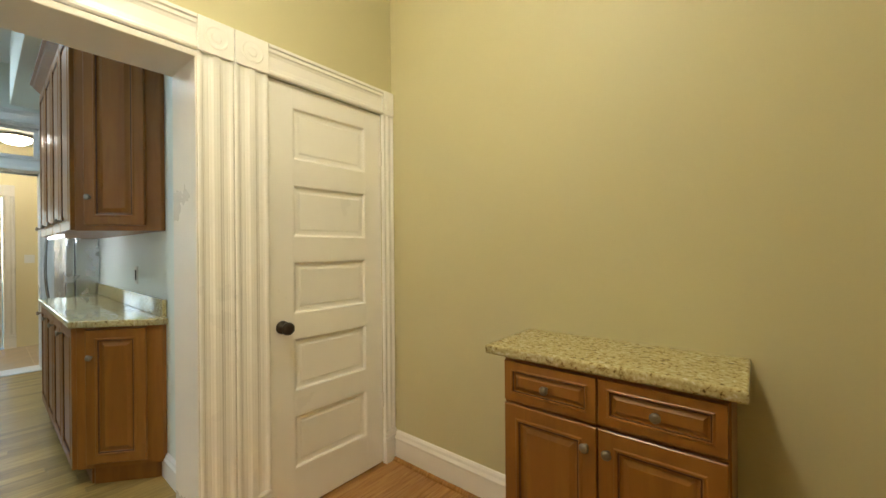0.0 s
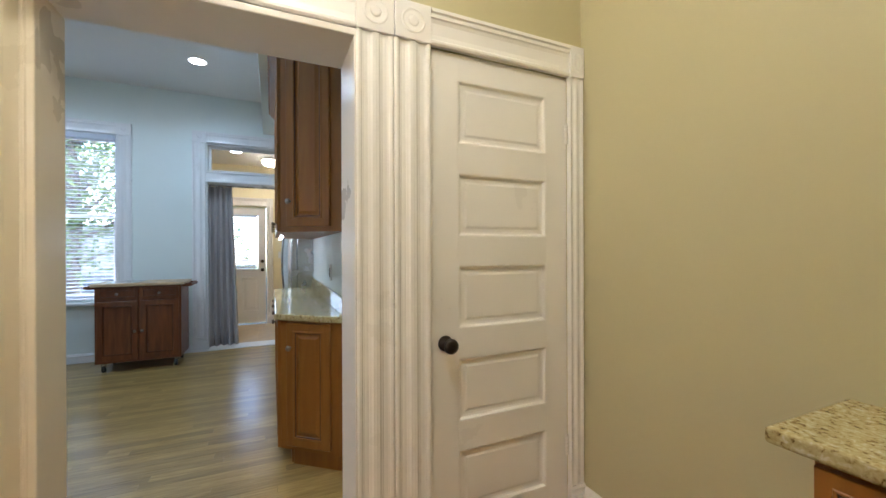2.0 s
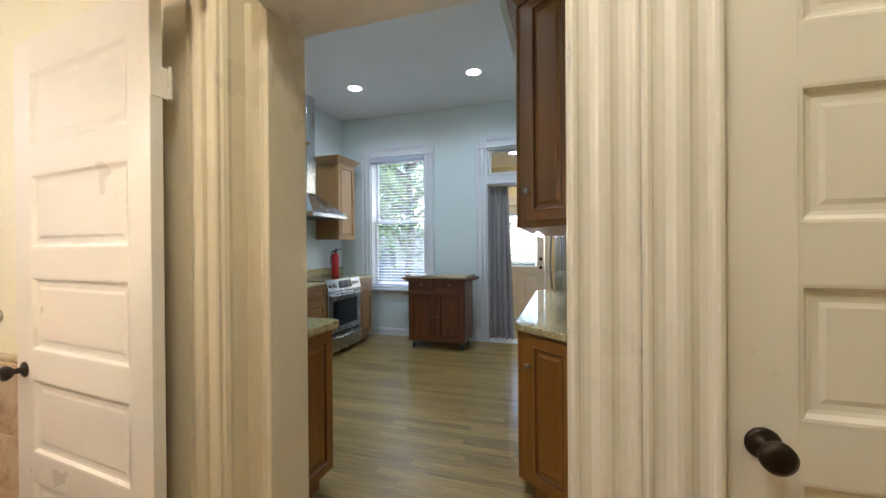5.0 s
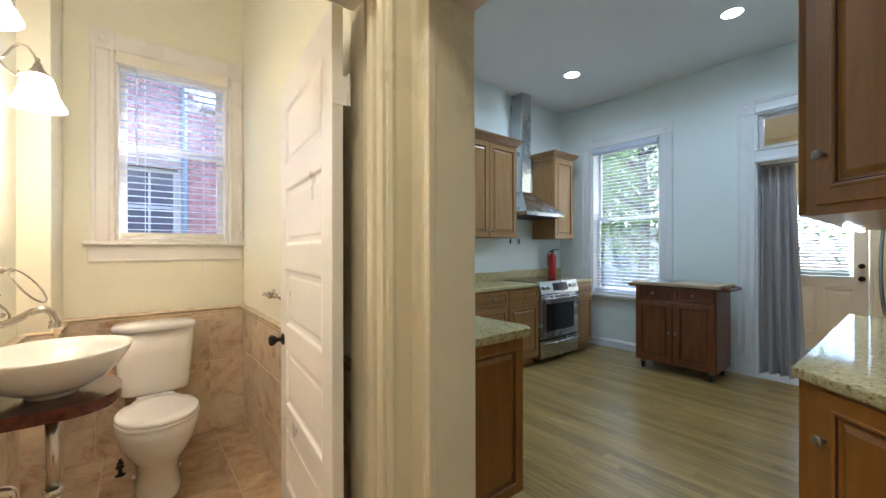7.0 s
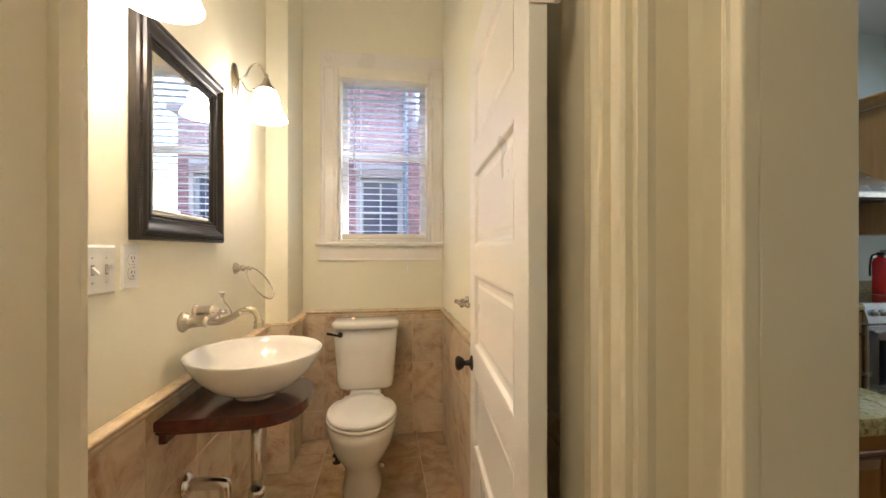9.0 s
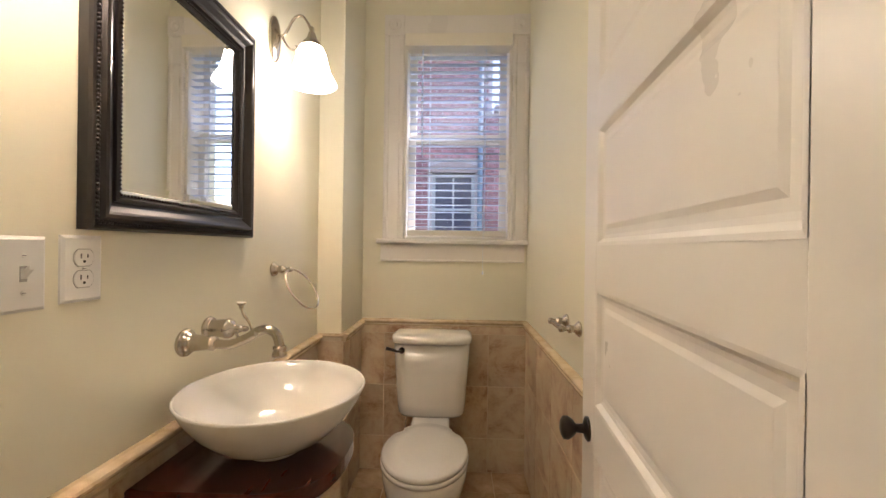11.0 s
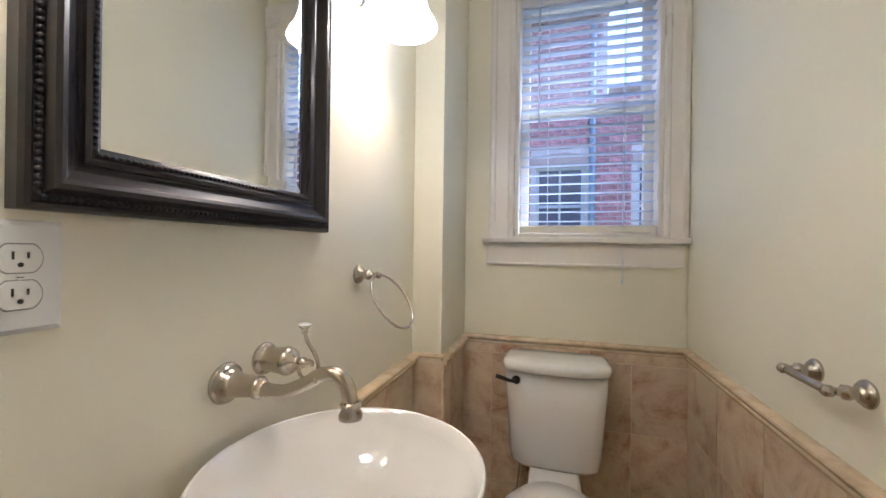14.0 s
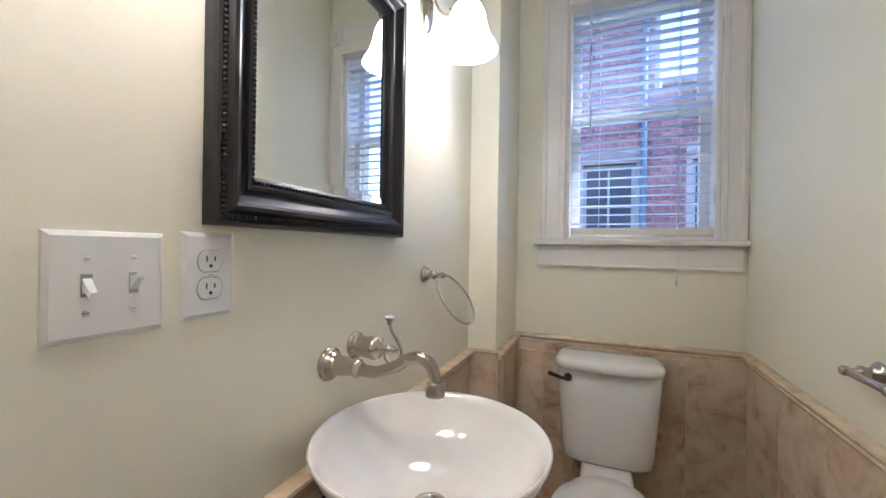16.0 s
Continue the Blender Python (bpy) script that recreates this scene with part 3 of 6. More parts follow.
# ---- panelled doors ----
def panel_door(name, m, width, label, stile=0.12, height=2.09, top=1.985, step=0.38, knob_z=0.868, knob_size=1.0, pin=-0.006, reach=-0.006, hinges=(0.22, 1.74), paint=TRIM):
    """Five horizontal panels; the hinge edge is at the origin, the leaf runs along +x, its face is -y, 36 mm thick."""
    root = thing(name, m, label, "door", kind="structure")
    tops = [top - step * k for k in range(5)]
    zs = [0.0] + [z for t in tops[::-1] for z in (t - 0.262, t)] + [height]
    for x in (0, width - stile):
        part("stile", boxes(((x, 0, 0), (x + stile, 0.036, height)), bevel=0.0025), paint, root)
    for a, b in zip(zs[::2], zs[1::2]):
        part("rail", boxes(((stile - 0.001, 0.0004, a), (width - stile + 0.001, 0.0356, b))), paint, root)
    for t in tops:
        for s, y0 in ((1, 0.0), (-1, 0.036)):
            bm = bmesh.new()
            ring_panel(bm, lambda u, v, o: (stile + u, y0 - s * o, t - 0.262 + v), width - 2 * stile, 0.262, [(-0.001, 0.0003), (0.006, -0.001), (0.014, -0.010), (0.022, -0.012), (0.034, -0.012), (0.044, -0.009)])
            part("panel", bm, paint, root)
    for s, y0 in ((1, 0.0), (-1, 0.036)):
        bm = bmesh.new()
        k = Matrix.Translation((width - 0.06, y0, knob_z)) @ pose(0, 0, 0, 90 * s) @ Matrix.Scale(knob_size, 4)
        lathe(bm, [(0.0, 0), (0.028, 0.0), (0.028, 0.004), (0.022, 0.008), (0.011, 0.012), (0.010, 0.028), (0.020, 0.036), (0.027, 0.048), (0.026, 0.058), (0.016, 0.064), (0.0, 0.065)], k, 24)
        part("door_knob", bm, BRONZE, root, "dark oil-rubbed bronze knob", True)
    for z in hinges:
        bm = bmesh.new()
        for k in range(5):
            lathe(bm, [(0, 0), (0.0065, 0), (0.0065, 0.0165), (0, 0.0165)], Matrix.Translation((reach, pin, z + k * 0.018)), 10)
        lathe(bm, [(0, 0), (0.004, 0), (0.0055, 0.004), (0.003, 0.008), (0, 0.009)], Matrix.Translation((reach, pin, z + 0.09)), 10)
        box(bm, (-0.0025, min(0.001, pin), z), (0.0, max(0.035, pin), z + 0.09))
        for k in range(3):
            lathe(bm, [(0.004, 0), (0.004, 0.0006), (0, 0.0006)], Matrix.Translation((-0.0025, 0.017 + (k - 1) * 0.006, z + 0.018 + 0.027 * k)) @ pose(0, 0, 0, 0, -90), 8)
        part("hinge", bm, TRIM, root, "painted-over butt hinge")
    return root


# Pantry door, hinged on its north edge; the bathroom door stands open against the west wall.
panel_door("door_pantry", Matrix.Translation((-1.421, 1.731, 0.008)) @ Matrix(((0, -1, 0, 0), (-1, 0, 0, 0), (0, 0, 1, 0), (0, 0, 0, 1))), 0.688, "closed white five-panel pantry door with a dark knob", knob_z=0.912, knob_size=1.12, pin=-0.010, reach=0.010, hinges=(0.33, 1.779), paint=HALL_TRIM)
panel_door("door_bathroom", Matrix.Translation((-1.301, -0.388, 0.012)) @ pose(0, 0, 0, 0, 0, -5.3) @ Matrix(((0, -1, 0, 0), (-1, 0, 0, 0), (0, 0, 1, 0), (0, 0, 0, 1))), 0.80, "white five-panel bathroom door standing open", stile=0.11, height=2.05, top=1.929, step=0.363, pin=0.052)


# ---- windows ----
def sash_window(name, axis, at, out, lo, hi, z0, z1, mid, mat, label):
    """A double-hung sash, set in an opening of a wall face."""
    def put(a, z, o):
        return (at - out * o, a, z) if axis == "y" else (a, at - out * o, z)
    root = thing(name, Matrix(), label, "window", kind="structure")
    def pbox(*some, bevel=0.003):
        bm = bmesh.new()
        for (a0, b0, o0), (a1, b1, o1) in some:
            box(bm, put(a0, b0, o0), put(a1, b1, o1), bevel)
        return bm
    part("window_frame", pbox(((lo, z0, 0.0), (lo + 0.018, z1, 0.2)), ((hi - 0.018, z0, 0.0), (hi, z1, 0.2)), ((lo, z1 - 0.018, 0.0), (hi, z1, 0.2)), ((lo, z0, 0.02), (hi, z0 + 0.015, 0.2))), mat, root)
    a, b = lo + 0.018, hi - 0.018
    for zz0, zz1, o in ((z0 + 0.015, mid + 0.02, 0.10), (mid - 0.02, z1 - 0.018, 0.145)):
        r = 0.042
        s = part("sash", pbox(((a, zz0, o), (a + r, zz1, o + 0.035)), ((b - r, zz0, o), (b, zz1, o + 0.035)), ((a + r, zz0, o), (b - r, zz0 + r, o + 0.035)), ((a + r, zz1 - r, o), (b - r, zz1, o + 0.035))), mat, root)
        g = part("pane", pbox(((a + r - 0.004, zz0 + r - 0.004, o + 0.015), (b - r + 0.004, zz1 - r + 0.004, o + 0.019)), bevel=0), HAZY_GLASS if axis == "y" or o > 0.12 else GLASS, s)
        g.visible_shadow = False
    return root


def slatted_blind(name, axis, at, out, lo, hi, z0, z1, n, label, valance=0.075, tilt=10.0, cords=True, slat=0.046):
    """Head box, n flat slats, bottom rail, ladder cords and a wand."""
    def put(a, z, o):
        return Vector((at - out * o, a, z) if axis == "y" else (a, at - out * o, z))
    root = thing(name, Matrix(), label, "window blind")
    def pbox(a, b, bevel=0.002):
        bm = bmesh.new()
        return box(bm, put(*a), put(*b), bevel)
    part("valance", pbox((lo - 0.016, z1 - valance, -0.048), (hi + 0.016, z1, 0.05), 0.004), BLIND_TRIM if axis == "x" else BLIND, root)
    part("bottom_rail", pbox((lo + 0.002, z0, 0.004), (hi - 0.002, z0 + 0.036, 0.05), 0.008), BLIND_TRIM if axis == "x" else BLIND, root)
    c, s = math.cos(radians(tilt)), math.sin(radians(tilt))
    bm = bmesh.new()
    sec = [(-slat / 2, -0.001), (0, 0.002), (slat / 2, -0.001), (slat / 2, 0.0012), (0, 0.0045), (-slat / 2, 0.0012)]
    def spot(u, v, w):
        o, z = u * c - v * s, u * s + v * c
        return put(lo + 0.006 + w, z, 0.032 + o)
    extrude(bm, sec, spot, hi - lo - 0.012)
    first = part("slat", bm, BLIND, root)
    step = (z1 - valance - z0 - 0.045) / n
    first.location = (0, 0, z0 + 0.055)
    for k in range(1, n):
        o = new("slat", first.data)
        o.parent, o.location = root, (0, 0, z0 + 0.055 + k * step)
    if cords:
        for f in (0.22, 0.78):
            a = lo + f * (hi - lo)
            bm = bmesh.new()
            tube(bm, [put(a, z0 + 0.02, 0.004), put(a, z1 - valance, 0.004)], 0.0011, 6)
            tube(bm, [put(a, z0 + 0.02, 0.057), put(a, z1 - valance, 0.057)], 0.0011, 6)
            part("ladder_cord", bm, BLIND, root)
    return root


sash_window("window_bath", "x", BS, 1, WR, WL, WZ0, WZ1, 1.995, TRIM, "white double-hung sash window onto a brick wall")
blind = slatted_blind("window_blind", "x", BS, 1, WR + 0.022, WL - 0.022, WZ0 + 0.018, WZ1 - 0.004, 24, "white slatted blind hanging in the bathroom window, slats open", tilt=2.0)
bm = bmesh.new()
tube(bm, [(WL - 0.11, BS + 0.012, 2.49), (WL - 0.108, BS + 0.010, 2.2), (WL - 0.112, BS + 0.010, 1.86)], 0.004, 8)
part("tilt_wand", bm, BLIND, blind, "clear plastic tilt wand")
bm = bmesh.new()
tube(bm, [(WR + 0.16, BS + 0.012, 2.49), (WR + 0.162, BS + 0.010, 1.8), (WR + 0.165, BS + 0.035, 1.30), (WR + 0.165, BS + 0.036, 1.175)], 0.0013, 6)
lathe(bm, [(0, 0), (0.006, 0.002), (0.005, 0.02), (0, 0.024)], Matrix.Translation((WR + 0.165, BS + 0.036, 1.152)), 10)
part("pull_cord", bm, BLIND, blind)
sash_window("window_kitchen", "y", WX, 1, AY0, AY1, AZ0, AZ1, 1.70, TRIM_COOL, "white double-hung sash window onto a leafy garden")
slatted_blind("window_blind", "y", WX, 1, AY0 + 0.03, AY1 - 0.03, AZ0 + 0.02, AZ1 - 0.015, 42, "white slatted blind in the kitchen window, slats open", 0.06, 10.0)
structure("window_sill", boxes(((WX + 0.0, AY0 - 0.16, AZ0 - 0.052), (WX + 0.06, AY1 + 0.16, AZ0 - 0.020)), bevel=0.006), TRIM_COOL, "white painted kitchen window sill", "window sill")

# Bathroom window casing, stool and apron
root = thing("trim_bath_window", Matrix(), "white painted bathroom window casing with corner blocks", "window casing", kind="structure")
for x0, w in ((WL, 0.12), (BW + 0.001, WR - BW - 0.001)):
    bm = bmesh.new()
    extrude(bm, [(0, 0), (0, 0.014), (0.06 * w, 0.02), (0.2 * w, 0.02), (0.26 * w, 0.014), (0.74 * w, 0.014), (0.8 * w, 0.02), (0.94 * w, 0.02), (w, 0.014), (w, 0)], lambda u, v, s: (x0 + u, BS + v, s), WZ1 - 1.355)
    o = part("casing_post", bm, TRIM, root)
    o.location.z = 1.355
    bm = bmesh.new()
    rosette(bm, lambda u, v, o: (x0 + u * w / 0.12, BS + o, WZ1 + v), 0.12, 0.024)
    part("corner_block", bm, TRIM, root)
bm = boxes(((WR, BS, WZ1), (WL, BS + 0.02, WZ1 + 0.115)), ((WR, BS, WZ1 + 0.005), (WL, BS + 0.024, WZ1 + 0.018)), bevel=0.002)
part("head_casing", bm, TRIM, root)
structure("window_sill", boxes(((BW + 0.002, BS - 0.02, 1.33), (-0.575, BS + 0.06, 1.357)), bevel=0.007), TRIM, "white painted bathroom window stool", "window sill")
structure("window_apron", boxes(((BW + 0.018, BS, 1.23), (-0.595, BS + 0.018, 1.33)), ((BW + 0.018, BS, 1.224), (-0.595, BS + 0.022, 1.236)), bevel=0.003), TRIM, "white painted window apron", "window trim")


# ---- bathroom ----
def rail(bm, place, length):
    """A chair-rail moulding in stone: nosing, cove and fillet; place(out, z, along)."""
    extrude(bm, [(0, -0.038), (0.012, -0.036), (0.014, -0.028), (0.010, -0.022), (0.016, -0.014), (0.023, -0.010), (0.025, -0.004), (0.022, 0.001), (0.014, 0.004), (0.004, 0.006), (-0.009, 0.006), (-0.009, -0.03)], place, length)


DADO = 0.880
EAST, CHASE, CY = 0.866, 0.870, -2.085  # rail heights on the east wall and the chase, the chase's front
RAILS = [
    (lambda o, z, s: (BE - 0.011 - o, BN - s, EAST + z), BN - CY - 0.011),
    (lambda o, z, s: (BE - 0.008 - s, CY - 0.011 + o, CHASE + z), 0.128),
    (lambda o, z, s: (-0.496 - o, CY - s, CHASE + z), 0.37),
    (lambda o, z, s: (-0.496 - s, -2.458 + o, DADO + z), 0.965),
    (lambda o, z, s: (BW + 0.011 + o, BN - 0.03 - s, DADO + z), 1.985),
]
for place, length in RAILS:
    bm = bmesh.new()
    rail(bm, place, length)
    structure("trim_dado_rail", bm, RAIL_STONE, "cream marble chair rail above the wall tiles", "chair rail")


def tile_mesh(w, h, t=0.009, bevel=0.0012):
    me = bpy.data.meshes.new("tile")
    bm = bmesh.new()
    box(bm, (0, 0, 0), (w, h, t))
    bmesh.ops.bevel(bm, geom=[e for e in bm.edges if all(abs(v.co.z - t) < 1e-6 for v in e.verts)], offset=bevel, segments=1, affect="EDGES")
    bm.to_mesh(me)
    bm.free()
    return me


def tile_field(base, m, width, height, mat, us, vs, joint=0.003):
    """Tiles between the joint lines us and vs, clipped to width x height, as parts of base; m maps (u, v, out)."""
    for u0, u1 in zip(us, us[1:]):
        for v0, v1 in zip(vs, vs[1:]):
            a, b, c, d = max(u0, 0) + joint / 2, min(u1, width) - joint / 2, max(v0, 0) + joint / 2, min(v1, height) - joint / 2
            if b - a < 0.01 or d - c < 0.01:
                continue
            key = (round(b - a, 4), round(d - c, 4), mat.name)
            if key not in TILES:
                TILES[key] = tile_mesh(b - a, d - c)
                TILES[key].materials.append(mat)
            o = new("tile", TILES[key])
            o.parent, o.matrix_basis = base, m @ Matrix.Translation((a, c, 0.002))


TILES = {}
ROWS_V = [-0.105, 0.20, 0.502, 0.805]


def backing(name, a, b):
    return structure(name, boxes((a, b)), GROUT, "rose and tan marble wall tiles below the chair rail", "wall tile")


wb = backing("wall_tiles_east", (BE, -2.076, 0), (BE - 0.0095, BN, EAST - 0.01))
tile_field(wb, Matrix(((0, 0, -1, BE), (-1, 0, 0, BN), (0, 1, 0, 0), (0, 0, 0, 1))), 1.63, EAST - 0.03, MARBLE, [0.305 * k - 0.12 for k in range(8)], [-0.05, 0.25, 0.553, 0.856])
wb = backing("wall_tiles_west", (BW, BS, 0), (BW + 0.0095, BN - 0.03, DADO - 0.01))
tile_field(wb, Matrix(((0, 0, 1, BW), (1, 0, 0, -2.455), (0, 1, 0, 0), (0, 0, 0, 1))), 1.98, DADO - 0.03, MARBLE, [0.305 * k for k in range(8)], [-0.05, 0.25, 0.553, 0.856])
wb = structure("wall_tiles_south", boxes(((BW, BS, 0), (-0.485, -2.4465, DADO - 0.01))), GROUT, "rose and tan marble wall tiles behind the toilet", "wall tile")
M = Matrix(((1, 0, 0, BW), (0, 0, 1, -2.456), (0, 1, 0, 0), (0, 0, 0, 1)))
tile_field(wb, M, 0.985, 0.805, MARBLE, [0.226 - 0.305 + 0.305 * k for k in range(6)], ROWS_V)
tile_field(wb, M, 0.985, 0.85, MARBLE, [-0.2, 0.40, 1.01], [0.805, 0.85])
wb = backing("wall_tiles_chase", (-0.4945, -2.46, 0), (-0.485, CY, CHASE - 0.01))
tile_field(wb, Matrix(((0, 0, -1, -0.485), (-1, 0, 0, CY), (0, 1, 0, 0), (0, 0, 0, 1))), 0.36, CHASE - 0.03, MARBLE, [0, 0.12, 0.42], [-0.05, 0.25, 0.553, 0.856])
wb = backing("wall_tiles_chase", (-0.485, CY + 0.0095, 0), (BE, CY, CHASE - 0.01))
tile_field(wb, Matrix(((-1, 0, 0, BE - 0.011), (0, 0, 1, CY), (0, 1, 0, 0), (0, 0, 0, 1))), 0.124, CHASE - 0.03, MARBLE, [0, 0.2], [-0.05, 0.25, 0.553, 0.856])
tile_field(floor_bath, Matrix.Translation((BW, BS, -0.011)), 1.11, 2.1, FLOOR_MARBLE, [0.30 * k - 0.1 for k in range(6)], [0.30 * k - 0.06 for k in range(9)])


def superloop(cx, cy, ax, ay, z, n=36, flat=0.0, power=2.0):
    """A rounded loop; flat cuts its +y end straight, as the hinge end of a seat."""
    out = []
    for k in range(n):
        a = 2 * math.pi * k / n
        c, s = math.cos(a), math.sin(a)
        x = ax * math.copysign(abs(c) ** (2 / power), c)
        y = ay * math.copysign(abs(s) ** (2 / power), s)
        out.append(Vector((cx + x, cy + (y if not flat else min(y, ay - flat)), z)))
    return out


def loft(bm, loops, cap=(True, True)):
    rows = [[bm.verts.new(p) for p in loop] for loop in loops]
    n = len(rows[0])
    for p, q in zip(rows, rows[1:]):
        for k in range(n):
            bm.faces.new((p[k], p[(k + 1) % n], q[(k + 1) % n], q[k]))
    if cap[0]:
        bm.faces.new(rows[0][::-1])
    if cap[1]:
        bm.faces.new(rows[-1])
    return bm


# Toilet: its front points to +y, the base stands at the origin's floor.
toilet = thing("toilet", Matrix.Translation((-0.925, -2.0, 0)), "white porcelain two-piece toilet with its lid down", "toilet")
bm = bmesh.new()
loft(bm, [superloop(0, 0.03, 0.108, 0.285, 0.0, power=2.6), superloop(0, 0.03, 0.106, 0.283, 0.02, power=2.6), superloop(0, 0.02, 0.098, 0.265, 0.06, power=2.5), superloop(0, 0.025, 0.100, 0.255, 0.13, power=2.4),
          superloop(0, 0.05, 0.118, 0.262, 0.19, power=2.3), superloop(0, 0.08, 0.150, 0.272, 0.24, power=2.2), superloop(0, 0.095, 0.174, 0.279, 0.29, power=2.1), superloop(0, 0.10, 0.185, 0.276, 0.34, power=2.1), superloop(0, 0.10, 0.187, 0.27, 0.392, power=2.1)])
box(bm, (-0.10, -0.43, 0.30), (0.10, -0.10, 0.405), 0.02)
box(bm, (-0.085, -0.40, 0.0), (0.085, -0.12, 0.32), 0.025)
part("bowl", bm, PORCELAIN, toilet, smooth=True)
SEATL = [(0.0, 0.394), (0.004, 0.396), (0.004, 0.408), (-0.002, 0.412)]
bm = bmesh.new()
loft(bm, [superloop(0, 0.135, 0.186 + d, 0.235 + d, z, flat=-0.0) for d, z in SEATL])
part("seat", bm, SEAT, toilet, "white plastic toilet seat", True)


def lid_loop(ax, ay, z, n=44):
    """Rounded at the front, narrowing to a straight hinge end."""
    out = []
    for k in range(n):
        a = 2 * math.pi * k / n
        x, y = ax * math.cos(a), ay * math.sin(a)
        if y < -0.6 * ay:
            y = -0.6 * ay - (abs(y) - 0.6 * ay) * 1.1
            x = math.copysign(min(abs(x), 0.115), x) if abs(x) > 0.02 else x
        out.append(Vector((x, 0.135 + y, z)))
    return out


bm = bmesh.new()
loft(bm, [lid_loop(0.184, 0.232, 0.414), lid_loop(0.187, 0.235, 0.418), lid_loop(0.187, 0.235, 0.428), lid_loop(0.178, 0.226, 0.436), lid_loop(0.12, 0.16, 0.4385)])
part("lid", bm, SEAT, toilet, "closed white plastic toilet lid", True)
bm = bmesh.new()
TK = -0.315
loft(bm, [superloop(0, TK, 0.165, 0.085, 0.405, power=4), superloop(0, TK, 0.178, 0.094, 0.42, power=4), superloop(0, TK, 0.184, 0.098, 0.47, power=4.5), superloop(0, TK, 0.197, 0.104, 0.65, power=4.5), superloop(0, TK, 0.206, 0.108, 0.80, power=4.5)])
part("tank", bm, PORCELAIN, toilet, smooth=True)
bm = bmesh.new()
def bowed(d, z):
    """The tank lid bows out at the front."""
    return [Vector((p.x, p.y + (0.022 * (1 - (p.x / 0.22) ** 2) if p.y > TK else 0), z)) for p in superloop(0, TK, 0.214 + d, 0.112 + d, z, 48, power=5)]
loft(bm, [bowed(-0.006, 0.800), bowed(0.0, 0.804), bowed(0.002, 0.826), bowed(-0.004, 0.838), bowed(-0.022, 0.845), bowed(-0.09, 0.848)])
part("tank_lid", bm, PORCELAIN, toilet, smooth=True)
bm = bmesh.new()
lathe(bm, [(0, 0), (0.017, 0), (0.017, 0.006), (0.012, 0.012), (0.008, 0.022), (0, 0.024)], Matrix.Translation((0.155, TK + 0.106, 0.765)) @ pose(0, 0, 0, -90), 18)
tube(bm, smooth_path([(0.155, TK + 0.126, 0.765), (0.175, TK + 0.136, 0.768), (0.20, TK + 0.142, 0.776), (0.232, TK + 0.14, 0.783)]), [0.006 + 0.003 * (k / 24) for k in range(25)], 10)
part("flush_lever", bm, BRONZE, toilet, "dark bronze flush lever", True)
bm = bmesh.new()
tube(bm, smooth_path([(0.17, -0.43, 0.16), (0.165, -0.40, 0.16), (0.16, -0.36, 0.2), (0.14, -0.34, 0.41)]), 0.005, 8)
lathe(bm, [(0, 0), (0.03, 0), (0.03, 0.004), (0.012, 0.012), (0.012, 0.05), (0.018, 0.052), (0.018, 0.075), (0, 0.078)], Matrix.Translation((0.17, -0.455, 0.16)) @ pose(0, 0, 0, -90), 16)
part("supply_valve", bm, CHROME, toilet, "steel supply valve and hose", True)
bm = bmesh.new()
lathe(bm, [(0, 0), (0.026, 0), (0.026, 0.004), (0.010, 0.010), (0.010, 0.05), (0.016, 0.052), (0.016, 0.075), (0.008, 0.078), (0.008, 0.095), (0, 0.095)], Matrix.Translation((0.168, -0.14, 0.0)), 16)
loft(bm, [[Vector((0.168 + 0.020 * math.cos(q) * s, -0.14 + d, 0.063 + 0.012 * math.sin(q) * s)) for q in [math.pi * k / 8 for k in range(16)]] for d, s in ((0.014, 0.5), (0.03, 0.6), (0.032, 1.0), (0.042, 1.0), (0.044, 0.7))])
part("stop_valve", bm, BRONZE, toilet, "tarnished stop valve beside the bowl", True)
for sx in (-1, 1):
    bm = bmesh.new()
    lathe(bm, [(0.014, 0), (0.014, 0.008), (0.006, 0.016), (0, 0.017)], Matrix.Translation((sx * 0.105, -0.06, 0.0)), 14)
    part("bolt_cap", bm, PORCELAIN, toilet, smooth=True)

# Wall shelf of the basin: straight back and a bowed front, on the tiles.
shelf = thing("basin_shelf", Matrix.Translation((BE - 0.0105, -1.156, 0.749)), "dark mahogany wall shelf with a rounded front under the basin", "shelf")
out = [(0, 0.185), (0, -0.185), (-0.04, -0.185)] + [(-0.245 - 0.172 * math.sin(a) ** 0.8, -0.185 * math.copysign(abs(math.cos(a)) ** 0.8, math.cos(a))) for a in [math.pi * k / 28 for k in range(29)]] + [(-0.04, 0.185)]
bm = bmesh.new()
prism(bm, out, 0.012, 0.046, 0.007)
board = part("shelf_board", bm, MAHOGANY, shelf)
bm = bmesh.new()
prism(bm, [(x * 0.975, y * 0.95) for x, y in out], 0.0, 0.0125, 0.004)
part("edge_moulding", bm, MAHOGANY, board, "stepped lower edge of the shelf")
part("wall_cleat", boxes(((-0.022, -0.16, -0.035), (0, 0.16, 0.0)), bevel=0.003), MAHOGANY, shelf)

